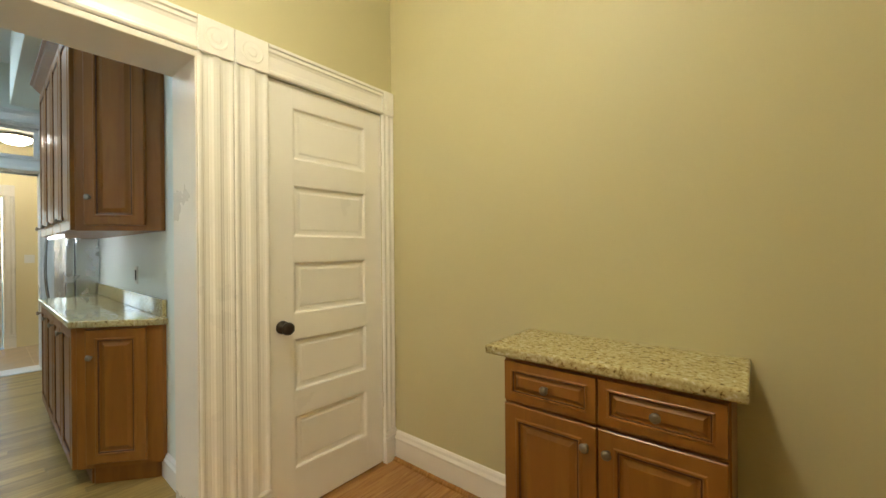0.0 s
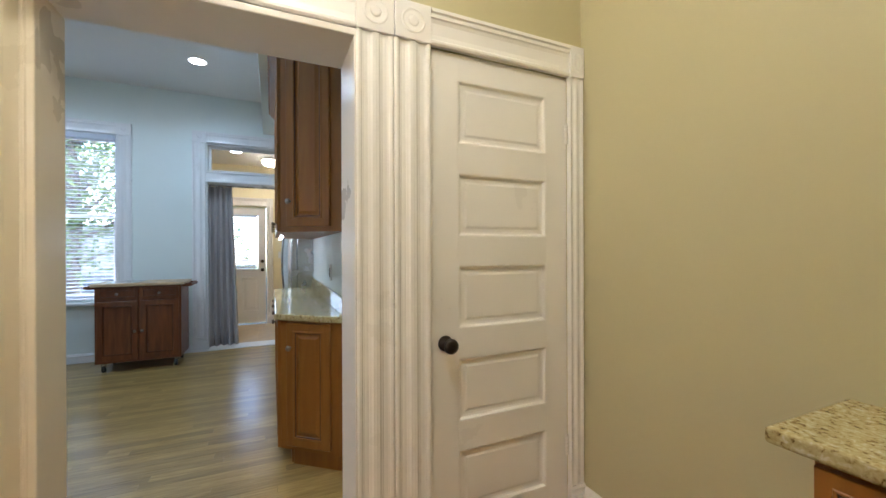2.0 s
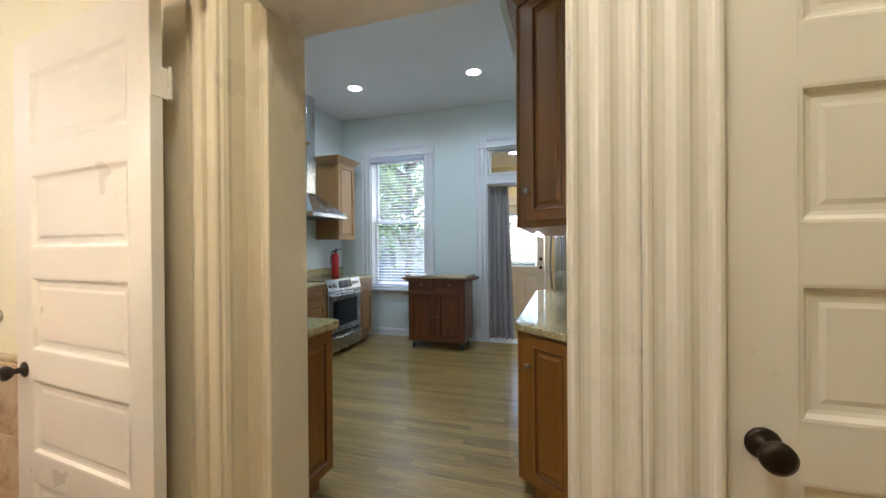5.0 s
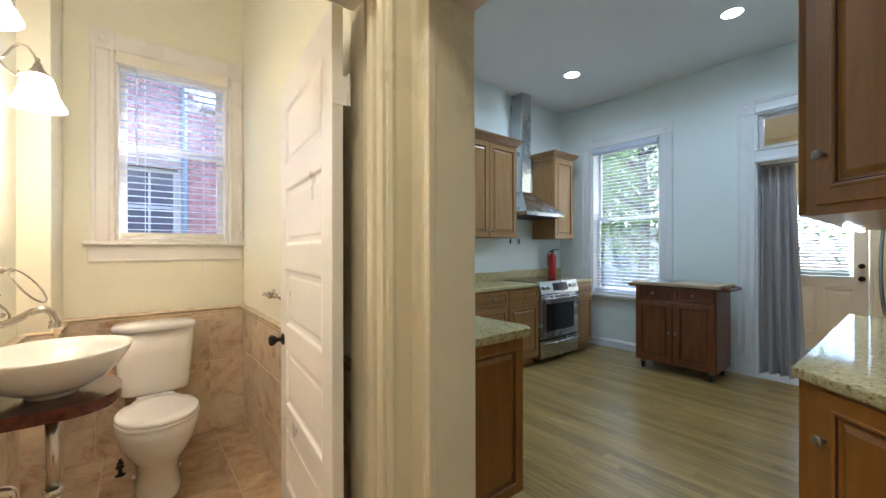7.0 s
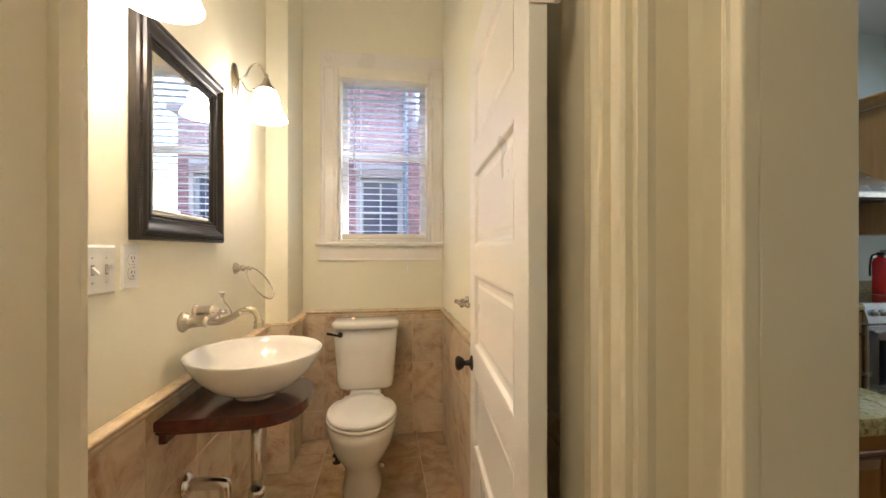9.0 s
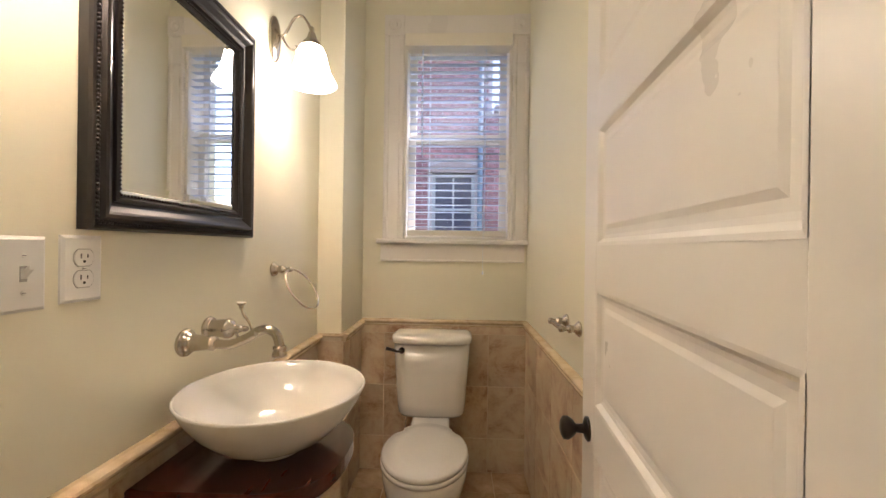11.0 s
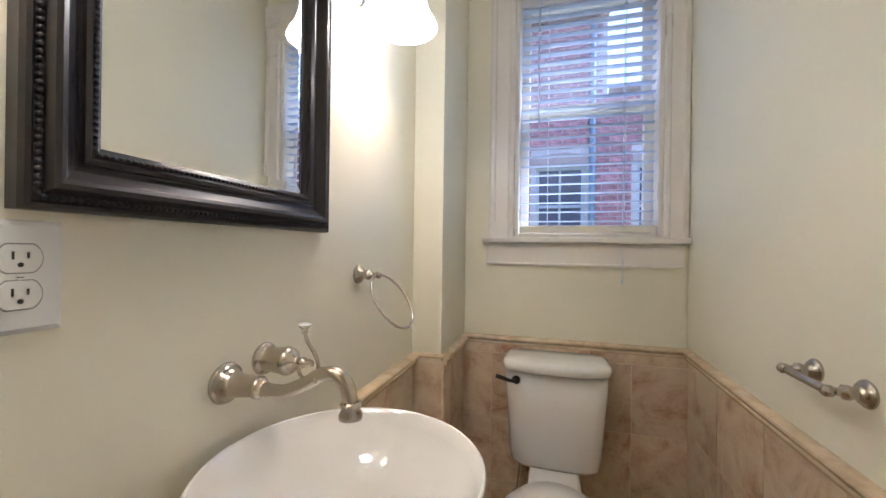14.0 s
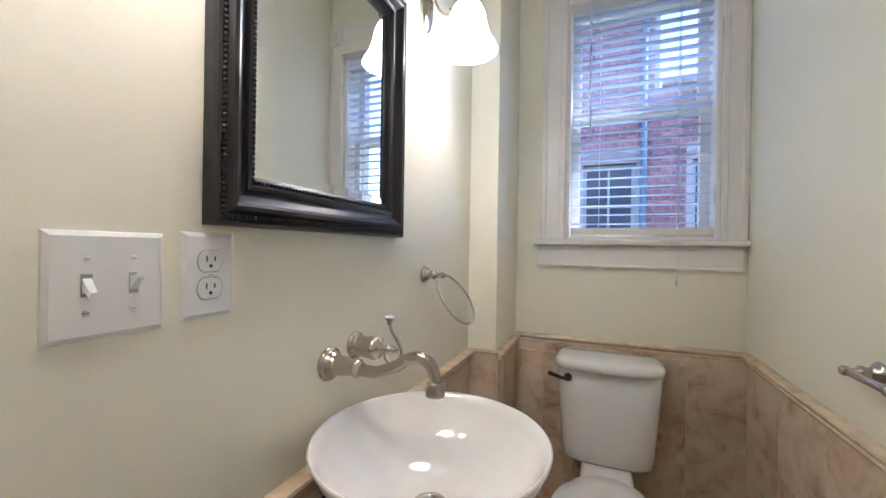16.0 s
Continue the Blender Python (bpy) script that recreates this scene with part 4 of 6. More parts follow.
basin = thing("vessel_basin", Matrix.Translation((-0.60, -1.156, 0.795)) @ Matrix.Diagonal((1, 1, 0.975, 1)), "round white porcelain vessel basin on a wooden shelf", "basin")
bm = bmesh.new()
lathe(bm, [(0.0, 0.0), (0.066, 0.0), (0.07, 0.004), (0.072, 0.014), (0.10, 0.024), (0.145, 0.05), (0.185, 0.092), (0.21, 0.132), (0.2195, 0.154), (0.2205, 0.159), (0.218, 0.162), (0.2145, 0.160), (0.204, 0.135),
           (0.178, 0.094), (0.14, 0.058), (0.09, 0.034), (0.045, 0.027), (0.026, 0.0265), (0.024, 0.02), (0, 0.02)], Matrix(), 64)
part("bowl", bm, PORCELAIN, basin, smooth=True)
bm = bmesh.new()
lathe(bm, [(0.027, 0.027), (0.031, 0.0285), (0.031, 0.031), (0.026, 0.033), (0.018, 0.033), (0.016, 0.030), (0, 0.030)], Matrix(), 32)
part("drain", bm, NICKEL, basin, "brushed nickel drain", True)

# Drain pipe under the shelf
trap = thing("drain_pipe", Matrix.Translation((-0.57, -1.256, 0.058)), "tarnished steel drain pipe and trap under the basin", "pipe")
bm = bmesh.new()
tube(bm, [(-0.03, 0.10, 0.686), (-0.03, 0.10, 0.36)], 0.019, 18)
part("tailpiece", bm, CHROME, trap, smooth=True)
bm = bmesh.new()
tube(bm, smooth_path([(-0.03, 0.10, 0.40), (-0.03, 0.10, 0.33), (-0.015, 0.10, 0.285), (0.02, 0.10, 0.27), (0.055, 0.10, 0.29), (0.068, 0.10, 0.34), (0.07, 0.10, 0.41), (0.085, 0.10, 0.435), (0.19, 0.10, 0.44)], 6), 0.021, 16)
for z in (0.395, 0.37):
    lathe(bm, [(0.02, -0.012), (0.028, -0.012), (0.028, 0.012), (0.02, 0.012)], Matrix.Translation((-0.03, 0.10, z)), 14)
part("trap_bend", bm, CHROME, trap, smooth=True)
bm = bmesh.new()
lathe(bm, [(0, 0), (0.040, 0.0), (0.040, 0.005), (0.030, 0.014), (0.023, 0.02), (0, 0.02)], Matrix.Translation((0.198, 0.10, 0.44)) @ pose(0, 0, 0, 0, -90), 24)
part("wall_flange", bm, CHROME, trap, smooth=True)

# Wall faucet: spout rosette, S spout, separate lever handle with a curved porcelain-tipped lever.
faucet = thing("wall_faucet", Matrix.Translation((BE, -1.156, 1.055)), "brushed nickel wall-mounted faucet with an arched spout", "faucet")
WALLX = pose(0, 0, 0, 0, -90)
ROSE = [(0, 0), (0.034, 0), (0.036, 0.004), (0.034, 0.009), (0.029, 0.011), (0.029, 0.015), (0.024, 0.019), (0.021, 0.03), (0.0185, 0.05), (0.0165, 0.066), (0.019, 0.070), (0.019, 0.076), (0.016, 0.080), (0.013, 0.084), (0, 0.085)]
bm = bmesh.new()
lathe(bm, ROSE, WALLX, 32)
part("spout_flange", bm, NICKEL, faucet, smooth=True)
bm = bmesh.new()
pts = smooth_path([(-0.074, 0, 0.0), (-0.10, 0, -0.003), (-0.125, 0, -0.001), (-0.163, 0, 0.015), (-0.192, 0, 0.033), (-0.217, 0, 0.0385), (-0.237, 0, 0.027), (-0.2455, 0, 0.006), (-0.247, 0, -0.012)], 6)
tube(bm, pts, 0.0118, 16)
lathe(bm, [(0.012, 0.008), (0.0165, 0.006), (0.0165, 0.0), (0.0145, -0.004), (0.0185, -0.012), (0.0185, -0.018), (0.014, -0.02), (0, -0.02)], Matrix.Translation((-0.2475, 0, -0.010)), 20)
part("spout", bm, NICKEL, faucet, smooth=True)
bm = bmesh.new()
H = Matrix.Translation((0, -0.093, 0.018)) @ WALLX
lathe(bm, [(0, 0), (0.030, 0), (0.032, 0.004), (0.030, 0.009), (0.025, 0.011), (0.023, 0.015), (0.0245, 0.034), (0.0255, 0.050), (0.0275, 0.054), (0.0275, 0.060), (0.024, 0.068), (0.015, 0.075), (0.010, 0.078), (0.0085, 0.084), (0.0105, 0.089), (0.0105, 0.094), (0.007, 0.098), (0.0085, 0.105), (0.006, 0.113), (0, 0.116)], H, 28)
part("handle", bm, NICKEL, faucet, smooth=True)
bm = bmesh.new()
lev = smooth_path([(-0.084, -0.093, 0.014), (-0.083, -0.094, -0.002), (-0.095, -0.095, -0.013), (-0.114, -0.096, -0.008), (-0.123, -0.097, 0.012), (-0.114, -0.098, 0.036), (-0.098, -0.099, 0.056), (-0.090, -0.100, 0.076)], 6)
tube(bm, lev, 0.0038, 10)
lathe(bm, [(0.005, 0), (0.008, 0.003), (0.006, 0.008), (0.010, 0.013), (0.015, 0.018), (0.015, 0.020)], Matrix.Translation((-0.090, -0.100, 0.072)) @ Matrix.Scale(0.85, 4), 16)
lever = part("lever", bm, NICKEL, faucet, smooth=True)
bm = bmesh.new()
lathe(bm, [(0.0145, 0.0), (0.012, 0.004), (0, 0.006)], Matrix.Translation((-0.090, -0.100, 0.0885)) @ Matrix.Scale(0.85, 4), 16)
part("lever_button", bm, PORCELAIN, lever, "white porcelain button", True)

# Towel ring
ring = thing("towel_ring", Matrix.Translation((BE, -1.625, 1.217)), "brushed nickel towel ring on the wall", "towel ring")
bm = bmesh.new()
lathe(bm, [(0, 0), (0.026, 0), (0.028, 0.003), (0.026, 0.007), (0.021, 0.009), (0.021, 0.014), (0.014, 0.018), (0.012, 0.026), (0.015, 0.032), (0.015, 0.040), (0.008, 0.045), (0.006, 0.055), (0.0095, 0.060), (0.0105, 0.067), (0.007, 0.074), (0, 0.076)], WALLX, 26)
part("post", bm, NICKEL, ring, smooth=True)
bm = bmesh.new()
tube(bm, [Vector((-0.066 - 0.049 * (1 - math.cos(a)), 0.006 * (1 - math.cos(a)), -0.071 * (1 - math.cos(a)))) + Vector((0.012, 0.073, -0.004)) * math.sin(a) for a in [2 * math.pi * k / 48 for k in range(48)]], 0.0036, 10, True)
part("ring", bm, NICKEL, ring, smooth=True)

# Paper holder: two posts and a bar along the wall
holder = thing("paper_holder", Matrix.Translation((BW, -1.51, 1.038)), "brushed nickel toilet paper holder, empty", "paper holder")
EASTX = pose(0, 0, 0, 0, 90)
for dy in (0.0, -0.145):
    bm = bmesh.new()
    lathe(bm, [(0, 0), (0.025, 0), (0.027, 0.003), (0.025, 0.007), (0.020, 0.009), (0.020, 0.013), (0.013, 0.017), (0.011, 0.025), (0.014, 0.030), (0.014, 0.038), (0.008, 0.042), (0.0075, 0.052), (0.011, 0.056), (0.0115, 0.066), (0.007, 0.071), (0, 0.072)], Matrix.Translation((0, dy, 0)) @ EASTX, 24)
    part("post", bm, NICKEL, holder, smooth=True)
bm = bmesh.new()
lathe(bm, [(0, -0.012), (0.006, -0.011), (0.0075, -0.004), (0.005, 0.004), (0.0065, 0.012), (0.0085, 0.02), (0.0085, 0.125), (0.0065, 0.133), (0.005, 0.141), (0.0075, 0.149), (0.006, 0.156), (0, 0.157)], Matrix.Translation((0.061, 0, 0)) @ pose(0, 0, 0, 90), 16)
part("roller_bar", bm, NICKEL, holder, smooth=True)


# Framed mirror: steps of moulding with two beaded bands
mirror = thing("wall_mirror", Matrix.Translation((BE, -0.872, 1.33)), "wall mirror in a dark espresso beaded wooden frame", "mirror")
MW, MH = 0.56, 0.647
mput = lambda u, v, o: (-o, -u, v)
bm = bmesh.new()
ring_panel(bm, mput, MW, MH, [(0, 0.003), (0, 0.022), (0.003, 0.028), (0.007, 0.030), (0.010, 0.027), (0.018, 0.027), (0.021, 0.031), (0.024, 0.035), (0.030, 0.036), (0.036, 0.033), (0.048, 0.022), (0.054, 0.019), (0.057, 0.019), (0.058, 0.024), (0.064, 0.025), (0.067, 0.019), (0.069, 0.017), (0.076, 0.016), (0.082, 0.011), (0.082, 0.008)])
bmesh.ops.delete(bm, geom=[max(bm.faces, key=lambda q: q.calc_area())], context="FACES_ONLY")
frame_ob = part("frame", bm, FRAME_WOOD, mirror)
for inset, up, rad in ((0.014, 0.0285, 0.0036), (0.0725, 0.0185, 0.0032)):
    bm = bmesh.new()
    def bead(u, v):
        m = Matrix.Translation(mput(u, v, up)) @ Matrix.Diagonal((0.9, 1, 1, 1))
        lathe(bm, [(0, -rad), (rad * 0.8, -rad * 0.6), (rad, 0), (rad * 0.8, rad * 0.6), (0, rad)], m, 6)
    n = int((MW - 2 * inset) / 0.0082)
    for k in range(n):
        u = inset + (k + 0.5) * (MW - 2 * inset) / n
        bead(u, inset), bead(u, MH - inset)
    n = int((MH - 2 * inset) / 0.0082)
    for k in range(n):
        v = inset + (k + 0.5) * (MH - 2 * inset) / n
        bead(inset, v), bead(MW - inset, v)
    tagged(part("beading", bm, FRAME_WOOD, frame_ob, smooth=True), kind="stuff")
bm = bmesh.new()
gw, gh = MW - 0.158, MH - 0.158
ring_panel(bm, lambda u, v, o: mput(0.079 + u, 0.079 + v, o), gw, gh, [(0, 0.0085), (0.022, 0.0105)])
part("mirror_glass", bm, MIRROR, mirror, "bevelled mirror glass")


# Sconces
def sconce(y):
    s = thing("wall_sconce", Matrix.Translation((BE - 0.002, y, 2.042)), "lit brushed nickel wall sconce with a bell-shaped opal glass shade", "wall lamp", "sconces beside the mirror")
    bm = bmesh.new()
    loft(bm, [[Vector((-o, r * 0.45 * math.cos(a) , r * math.sin(a) + 0.03)) for a in [2 * math.pi * k / 28 for k in range(28)]] for r, o in ((0.085, 0.0), (0.086, 0.006), (0.078, 0.012), (0.06, 0.016), (0.03, 0.022), (0.01, 0.026))])
    part("backplate", bm, NICKEL, s, smooth=True)
    bm = bmesh.new()
    arm = smooth_path([(-0.02, 0, 0.04), (-0.045, 0, 0.052), (-0.075, 0, 0.105), (-0.105, 0, 0.115), (-0.13, 0, 0.085), (-0.142, 0, 0.052)], 7)
    tube(bm, arm, 0.0048, 10)
    curl = smooth_path([(-0.03, 0, 0.045), (-0.042, 0, 0.02), (-0.06, 0, -0.005), (-0.082, 0, -0.012), (-0.09, 0, 0.0), (-0.083, 0, 0.006)], 6)
    tube(bm, curl, [0.0042 - 0.0016 * k / (len(curl) - 1) for k in range(len(curl))], 8)
    part("arm", bm, NICKEL, s, smooth=True)
    bm = bmesh.new()
    lathe(bm, [(0, 0.078), (0.006, 0.074), (0.0085, 0.066), (0.005, 0.058), (0.013, 0.050), (0.016, 0.036), (0.024, 0.022), (0.032, 0.014), (0.034, 0.004), (0.03, 0.0), (0, 0.0)], Matrix.Translation((-0.143, 0, 0)), 24)
    part("socket_cap", bm, NICKEL, s, smooth=True)
    bm = bmesh.new()
    lathe(bm, [(0.028, 0.002), (0.042, -0.004), (0.052, -0.025), (0.059, -0.06), (0.070, -0.095), (0.086, -0.122), (0.092, -0.136), (0.089, -0.137), (0.083, -0.122), (0.067, -0.095), (0.056, -0.06), (0.049, -0.025), (0.04, -0.006), (0.026, 0.0)], Matrix.Translation((-0.143, 0, 0)), 40)
    part("shade", bm, SHADE, s, "glowing opal glass bell shade", True)
    bm = bmesh.new()
    lathe(bm, [(0, -0.012), (0.013, -0.014), (0.015, -0.04), (0.026, -0.066), (0.030, -0.085), (0.024, -0.105), (0.012, -0.115), (0, -0.117)], Matrix.Translation((-0.143, 0, 0)), 20)
    part("bulb", bm, BULB, s, "lit round bulb", True)
    return s


sconce(-0.752)
sconce(-1.603)


# Switch plate and socket
def plate(root, w, h):
    bm = bmesh.new()
    ring_panel(bm, lambda u, v, o: (-o, -u, v), w, h, [(0, 0), (0.001, 0.003), (0.006, 0.0065)], 0)
    return part("cover_plate", bm, WHITE_PLASTIC, root)


def screw(root, u, v, up=0.0065):
    bm = bmesh.new()
    lathe(bm, [(0.0036, -0.001), (0.0036, 0.0006), (0.0025, 0.0013), (0, 0.0015)], Matrix.Translation((-up, -u, v)) @ WALLX, 12)
    p = part("screw", bm, WHITE_PLASTIC, root)
    part("screw_slot", boxes(((-up - 0.0019, -u - 0.0028, v - 0.0004), (-up - 0.0012, -u + 0.0028, v + 0.0004))), DARK_SLOT, p)


switch = thing("light_switch", Matrix.Translation((BE, -0.702, 1.193)), "white double toggle switch plate on the cream wall", "light switch")
plate(switch, 0.119, 0.122)
for u, up in ((0.037, False), (0.083, True)):
    part("toggle_slot", boxes(((-0.0075, -u - 0.0052, 0.049), (-0.0063, -u + 0.0052, 0.074)), bevel=0.0003), SLOT, switch, "grey strip for the shade in the toggle opening")
    bm = bmesh.new()
    s = 1 if up else -1
    loft(bm, [[Vector((-0.007, -u + a * 0.0042, 0.0615 + b * 0.0085)) for a, b in ((-1, -1), (1, -1), (1, 1), (-1, 1))], [Vector((-0.012, -u + a * 0.004, 0.0615 + s * 0.003 + b * 0.005)) for a, b in ((-1, -1), (1, -1), (1, 1), (-1, 1))],
              [Vector((-0.021, -u + a * 0.0034, 0.0615 + s * 0.0105 + b * 0.0034)) for a, b in ((-1, -1), (1, -1), (1, 1), (-1, 1))]])
    part("toggle", bm, WHITE_PLASTIC, switch)
    screw(switch, u, 0.091), screw(switch, u, 0.031)
socket = thing("wall_socket", Matrix.Translation((BE, -0.844, 1.197)), "white double wall socket below the mirror", "wall socket")
plate(socket, 0.078, 0.122)
screw(socket, 0.039, 0.061)
for dz in (0.042, 0.081):
    bm = bmesh.new()
    o = [(0.0185 * math.cos(a), max(-0.015, min(0.015, 0.0185 * math.sin(a)))) for a in [2 * math.pi * k / 32 for k in range(32)]]
    loft(bm, [[Vector((-x, -0.039 - u, dz + v)) for u, v in [(q[0] * f, q[1] * f) for q in o]] for x, f in ((0.0062, 1.0), (0.0078, 1.0), (0.0082, 0.96))])
    face = part("receptacle", bm, WHITE_PLASTIC, socket)
    bm = bmesh.new()
    loft(bm, [[Vector((-x, -0.039 - u * 1.07, dz + v * 1.09)) for u, v in o] for x in (0.0060, 0.0069)])
    part("receptacle_gap", bm, SLOT, face, "thin grey ring for the shade in the gap round the receptacle")
    bm = boxes(((-0.0088, -0.039 + 0.0062 - 0.001, dz - 0.001), (-0.0080, -0.039 + 0.0062 + 0.001, dz + 0.0075)), ((-0.0088, -0.039 - 0.0062 - 0.001, dz), (-0.0080, -0.039 - 0.0062 + 0.001, dz + 0.0065)))
    lathe(bm, [(0.0026, 0), (0.0026, 0.0006), (0, 0.0006)], Matrix.Translation((-0.0081, -0.039, dz - 0.0068)) @ WALLX, 12)
    part("slots", bm, DARK_SLOT, face, "dark pin slots")


# ---- cabinets ----
DOOR_RINGS = [(0, 0), (0, 0.017), (0.003, 0.020), (0.046, 0.020), (0.050, 0.0225), (0.056, 0.0225), (0.062, 0.016), (0.066, 0.011), (0.074, 0.011), (0.092, 0.0185), (0.096, 0.0185)]


def knob(bm_parent, x, z, y=-0.02):
    bm = bmesh.new()
    lathe(bm, [(0.0075, 0), (0.0055, 0.006), (0.006, 0.012), (0.013, 0.017), (0.016, 0.022), (0.0145, 0.027), (0.006, 0.030), (0, 0.030)], Matrix.Translation((x, y, z)) @ pose(0, 0, 0, 90), 18)
    part("knob", bm, PEWTER, bm_parent, "pewter knob", True)


def front(root, name, x, z, w, h, mat, knob_at=None, frame_w=1.0, steps=None):
    """A raised-panel cabinet front; its back lies on y = 0, its face looks to -y."""
    bm = bmesh.new()
    k = min(1.0, min(w, h) / 0.24) * frame_w
    ring_panel(bm, lambda u, v, o: (x + u, -o, z + v), w, h, [(i * k, o) for i, o in (steps or DOOR_RINGS)], 0.0)
    f = part(name, bm, mat, root)
    bm = bmesh.new()
    a, b = 0.0575 * k, 0.0635 * k
    for u0, v0, u1, v1 in ((a, a, w - a, b), (a, h - b, w - a, h - a), (a, b, b, h - b), (w - b, b, w - a, h - b)):
        box(bm, (x + u0, -0.0195, z + v0), (x + u1, -0.013, z + v1))
    part("glaze_line", bm, GLAZE, f, "dark glaze in the panel groove")
    if knob_at:
        knob(f, x + knob_at[0], z + knob_at[1], -0.0215)
    return f


def carcass(root, w, d, z0, z1, mat, toe=False):
    bm = boxes(((0, 0, z0), (w, d, z1)), bevel=0.0015)
    part("body", bm, mat, root)
    if toe:
        part("toe_kick", boxes(((0.0, 0.06, 0.0), (w, d, z0))), mat, root, "recessed toe kick")


def doors(root, w, z0, z1, n, mat, low, gap=0.006, x0=0.0):
    """n doors side by side; low: knobs near the bottom (wall units) or the top."""
    dw = (w - gap * (n + 1)) / n
    for k in range(n):
        right = (k % 2 == 0) if n > 1 else False
        kx = dw - 0.032 if right else 0.032
        front(root, "door", x0 + gap + k * (dw + gap), z0 + 0.004, dw, z1 - z0 - 0.008, mat, (kx, 0.065 if low else z1 - z0 - 0.075))


def slab(name, outline, z0, z1, label, mat=GRANITE, bevel=0.009):
    bm = bmesh.new()
    prism(bm, outline, z0, z1, bevel)
    ob = link(name, bm, mat)
    return tagged(ob, label, "worktop")


# Small cabinet on the hall's north wall
hall_cab = thing("sideboard_cabinet", Matrix.Translation((-0.42, 1.478, 0)), "stained maple base cabinet with two drawers and two doors", "cabinet")
carcass(hall_cab, 0.70, HN - 0.02 - 1.478, 0.10, 0.876, CABINET, True)
for k in range(2):
    front(hall_cab, "drawer_front", 0.006 + k * 0.347, 0.715, 0.341, 0.148, CABINET, (0.17, 0.074), 1.0)
doors(hall_cab, 0.70, 0.105, 0.705, 2, CABINET, False)
slab("granite_worktop", [(-0.490, 1.445), (0.318, 1.445), (0.318, HN - 0.001), (-0.490, HN - 0.001)], 0.877, 0.915, "speckled gold granite worktop on the hall cabinet")

# North run of the kitchen: an angled end unit, then straight units
FY = 0.515
A0, A1 = Vector((-2.53, FY)), Vector((-2.265, 0.838))
along = (A1 - A0)
turn = Matrix.Translation((A0.x, A0.y, 0)) @ Matrix.Rotation(math.atan2(along.y, along.x), 4, "Z")
for nm, z0, z1, low in (("base_cabinet", 0.10, 0.876, False), ("wall_cabinet", 1.405, 2.545, True)):
    c = thing(nm, turn, "stained maple angled end %s unit with one raised-panel door" % ("base" if not low else "wall"), "cabinet")
    inv = turn.inverted()
    bm = bmesh.new()
    prism(bm, [tuple((inv @ Vector((x, y, 0)))[:2]) for x, y in ((A0.x, A0.y), (A1.x, A1.y), (A1.x, NY - 0.003), (A0.x, NY - 0.003))], z0, z1)
    part("body", bm, CABINET, c)
    if not low:
        bm = bmesh.new()
        prism(bm, [tuple((inv @ Vector((x, y, 0)))[:2]) for x, y in ((A0.x, A0.y + 0.07), (A0.x + 0.02, A0.y + 0.07), (A1.x - 0.05, A1.y - 0.01), (A1.x - 0.05, NY - 0.003), (A0.x, NY - 0.003))], 0.0, z0)
        part("toe_kick", bm, CABINET, c)
    front(c, "door", 0.052, z0 + 0.03, 0.29, z1 - z0 - 0.042, CABINET, (0.03, 0.15 if low else z1 - z0 - 0.19))
for k in range(4):
    x0 = A0.x - 0.395 * (k + 1)
    for nm, z0, z1, low in (("base_cabinet", 0.10, 0.876, False), ("wall_cabinet", 1.405, 2.545, True)):
        c = thing(nm, Matrix.Translation((x0, FY, 0)), "stained maple %s unit with a raised-panel door" % ("base" if not low else "wall"), "cabinet", "kitchen units along the north wall")
        carcass(c, 0.395, NY - 0.003 - FY, z0, z1, CABINET, not low)
        doors(c, 0.395, z0, z1, 1, CABINET, low)
CROWN = [(0, 0), (-0.012, 0.0), (-0.014, 0.012), (-0.028, 0.028), (-0.052, 0.050), (-0.058, 0.064), (-0.072, 0.070), (-0.072, 0.084), (0, 0.084)]


def crown(name, points, z, mat, label):
    """A crown moulding along a line of (x, y) points, its face on the right of the way."""
    bm = bmesh.new()
    pts = [Vector((x, y, 0)) for x, y in points]
    rows = []
    for i, p in enumerate(pts):
        dirs = [(pts[j + 1] - pts[j]).normalized() for j in (i - 1, i) if 0 <= j < len(pts) - 1]
        nrm = [Vector((d.y, -d.x, 0)) for d in dirs]
        n = sum(nrm, Vector()) / len(nrm)
        n /= n.length_squared
        rows.append([bm.verts.new(p - n * u + Vector((0, 0, z + v))) for u, v in CROWN])
    m = len(CROWN)
    for a, b in zip(rows, rows[1:]):
        for k in range(m):
            bm.faces.new((a[k], a[(k + 1) % m], b[(k + 1) % m], b[k]))
    bm.faces.new(rows[0][::-1]), bm.faces.new(rows[-1])
    return tagged(link(name, bm, mat), label, "moulding")


crown("crown_moulding", [(-4.11, FY), (A0.x, A0.y), (A1.x, A1.y), (A1.x, NY - 0.004)], 2.546, CABINET, "stained maple crown moulding on the wall cabinets")
slab("granite_worktop", [(-4.11, NY - 0.004), (-4.11, FY - 0.035), (A0.x + 0.012, A0.y - 0.035), (A1.x + 0.03, A1.y - 0.02), (A1.x + 0.034, NY - 0.004)], 0.877, 0.915, "speckled granite worktop on the north base units")
tagged(link("granite_upstand", boxes(((-4.11, NY - 0.024, 0.916), (A1.x + 0.02, NY - 0.004, 1.015)), bevel=0.003), GRANITE), "low granite upstand along the wall", "upstand")
# Thin glowing white strip below the wall units
tagged(link("under_cabinet_lamp", boxes(((-4.05, 0.53, 1.392), (-3.3, 0.55, 1.404)), bevel=0.003), glow("white_strip_glow", (0.9, 0.95, 1.0), 3.0)), "glowing white strip under the wall cabinets", "lamp")

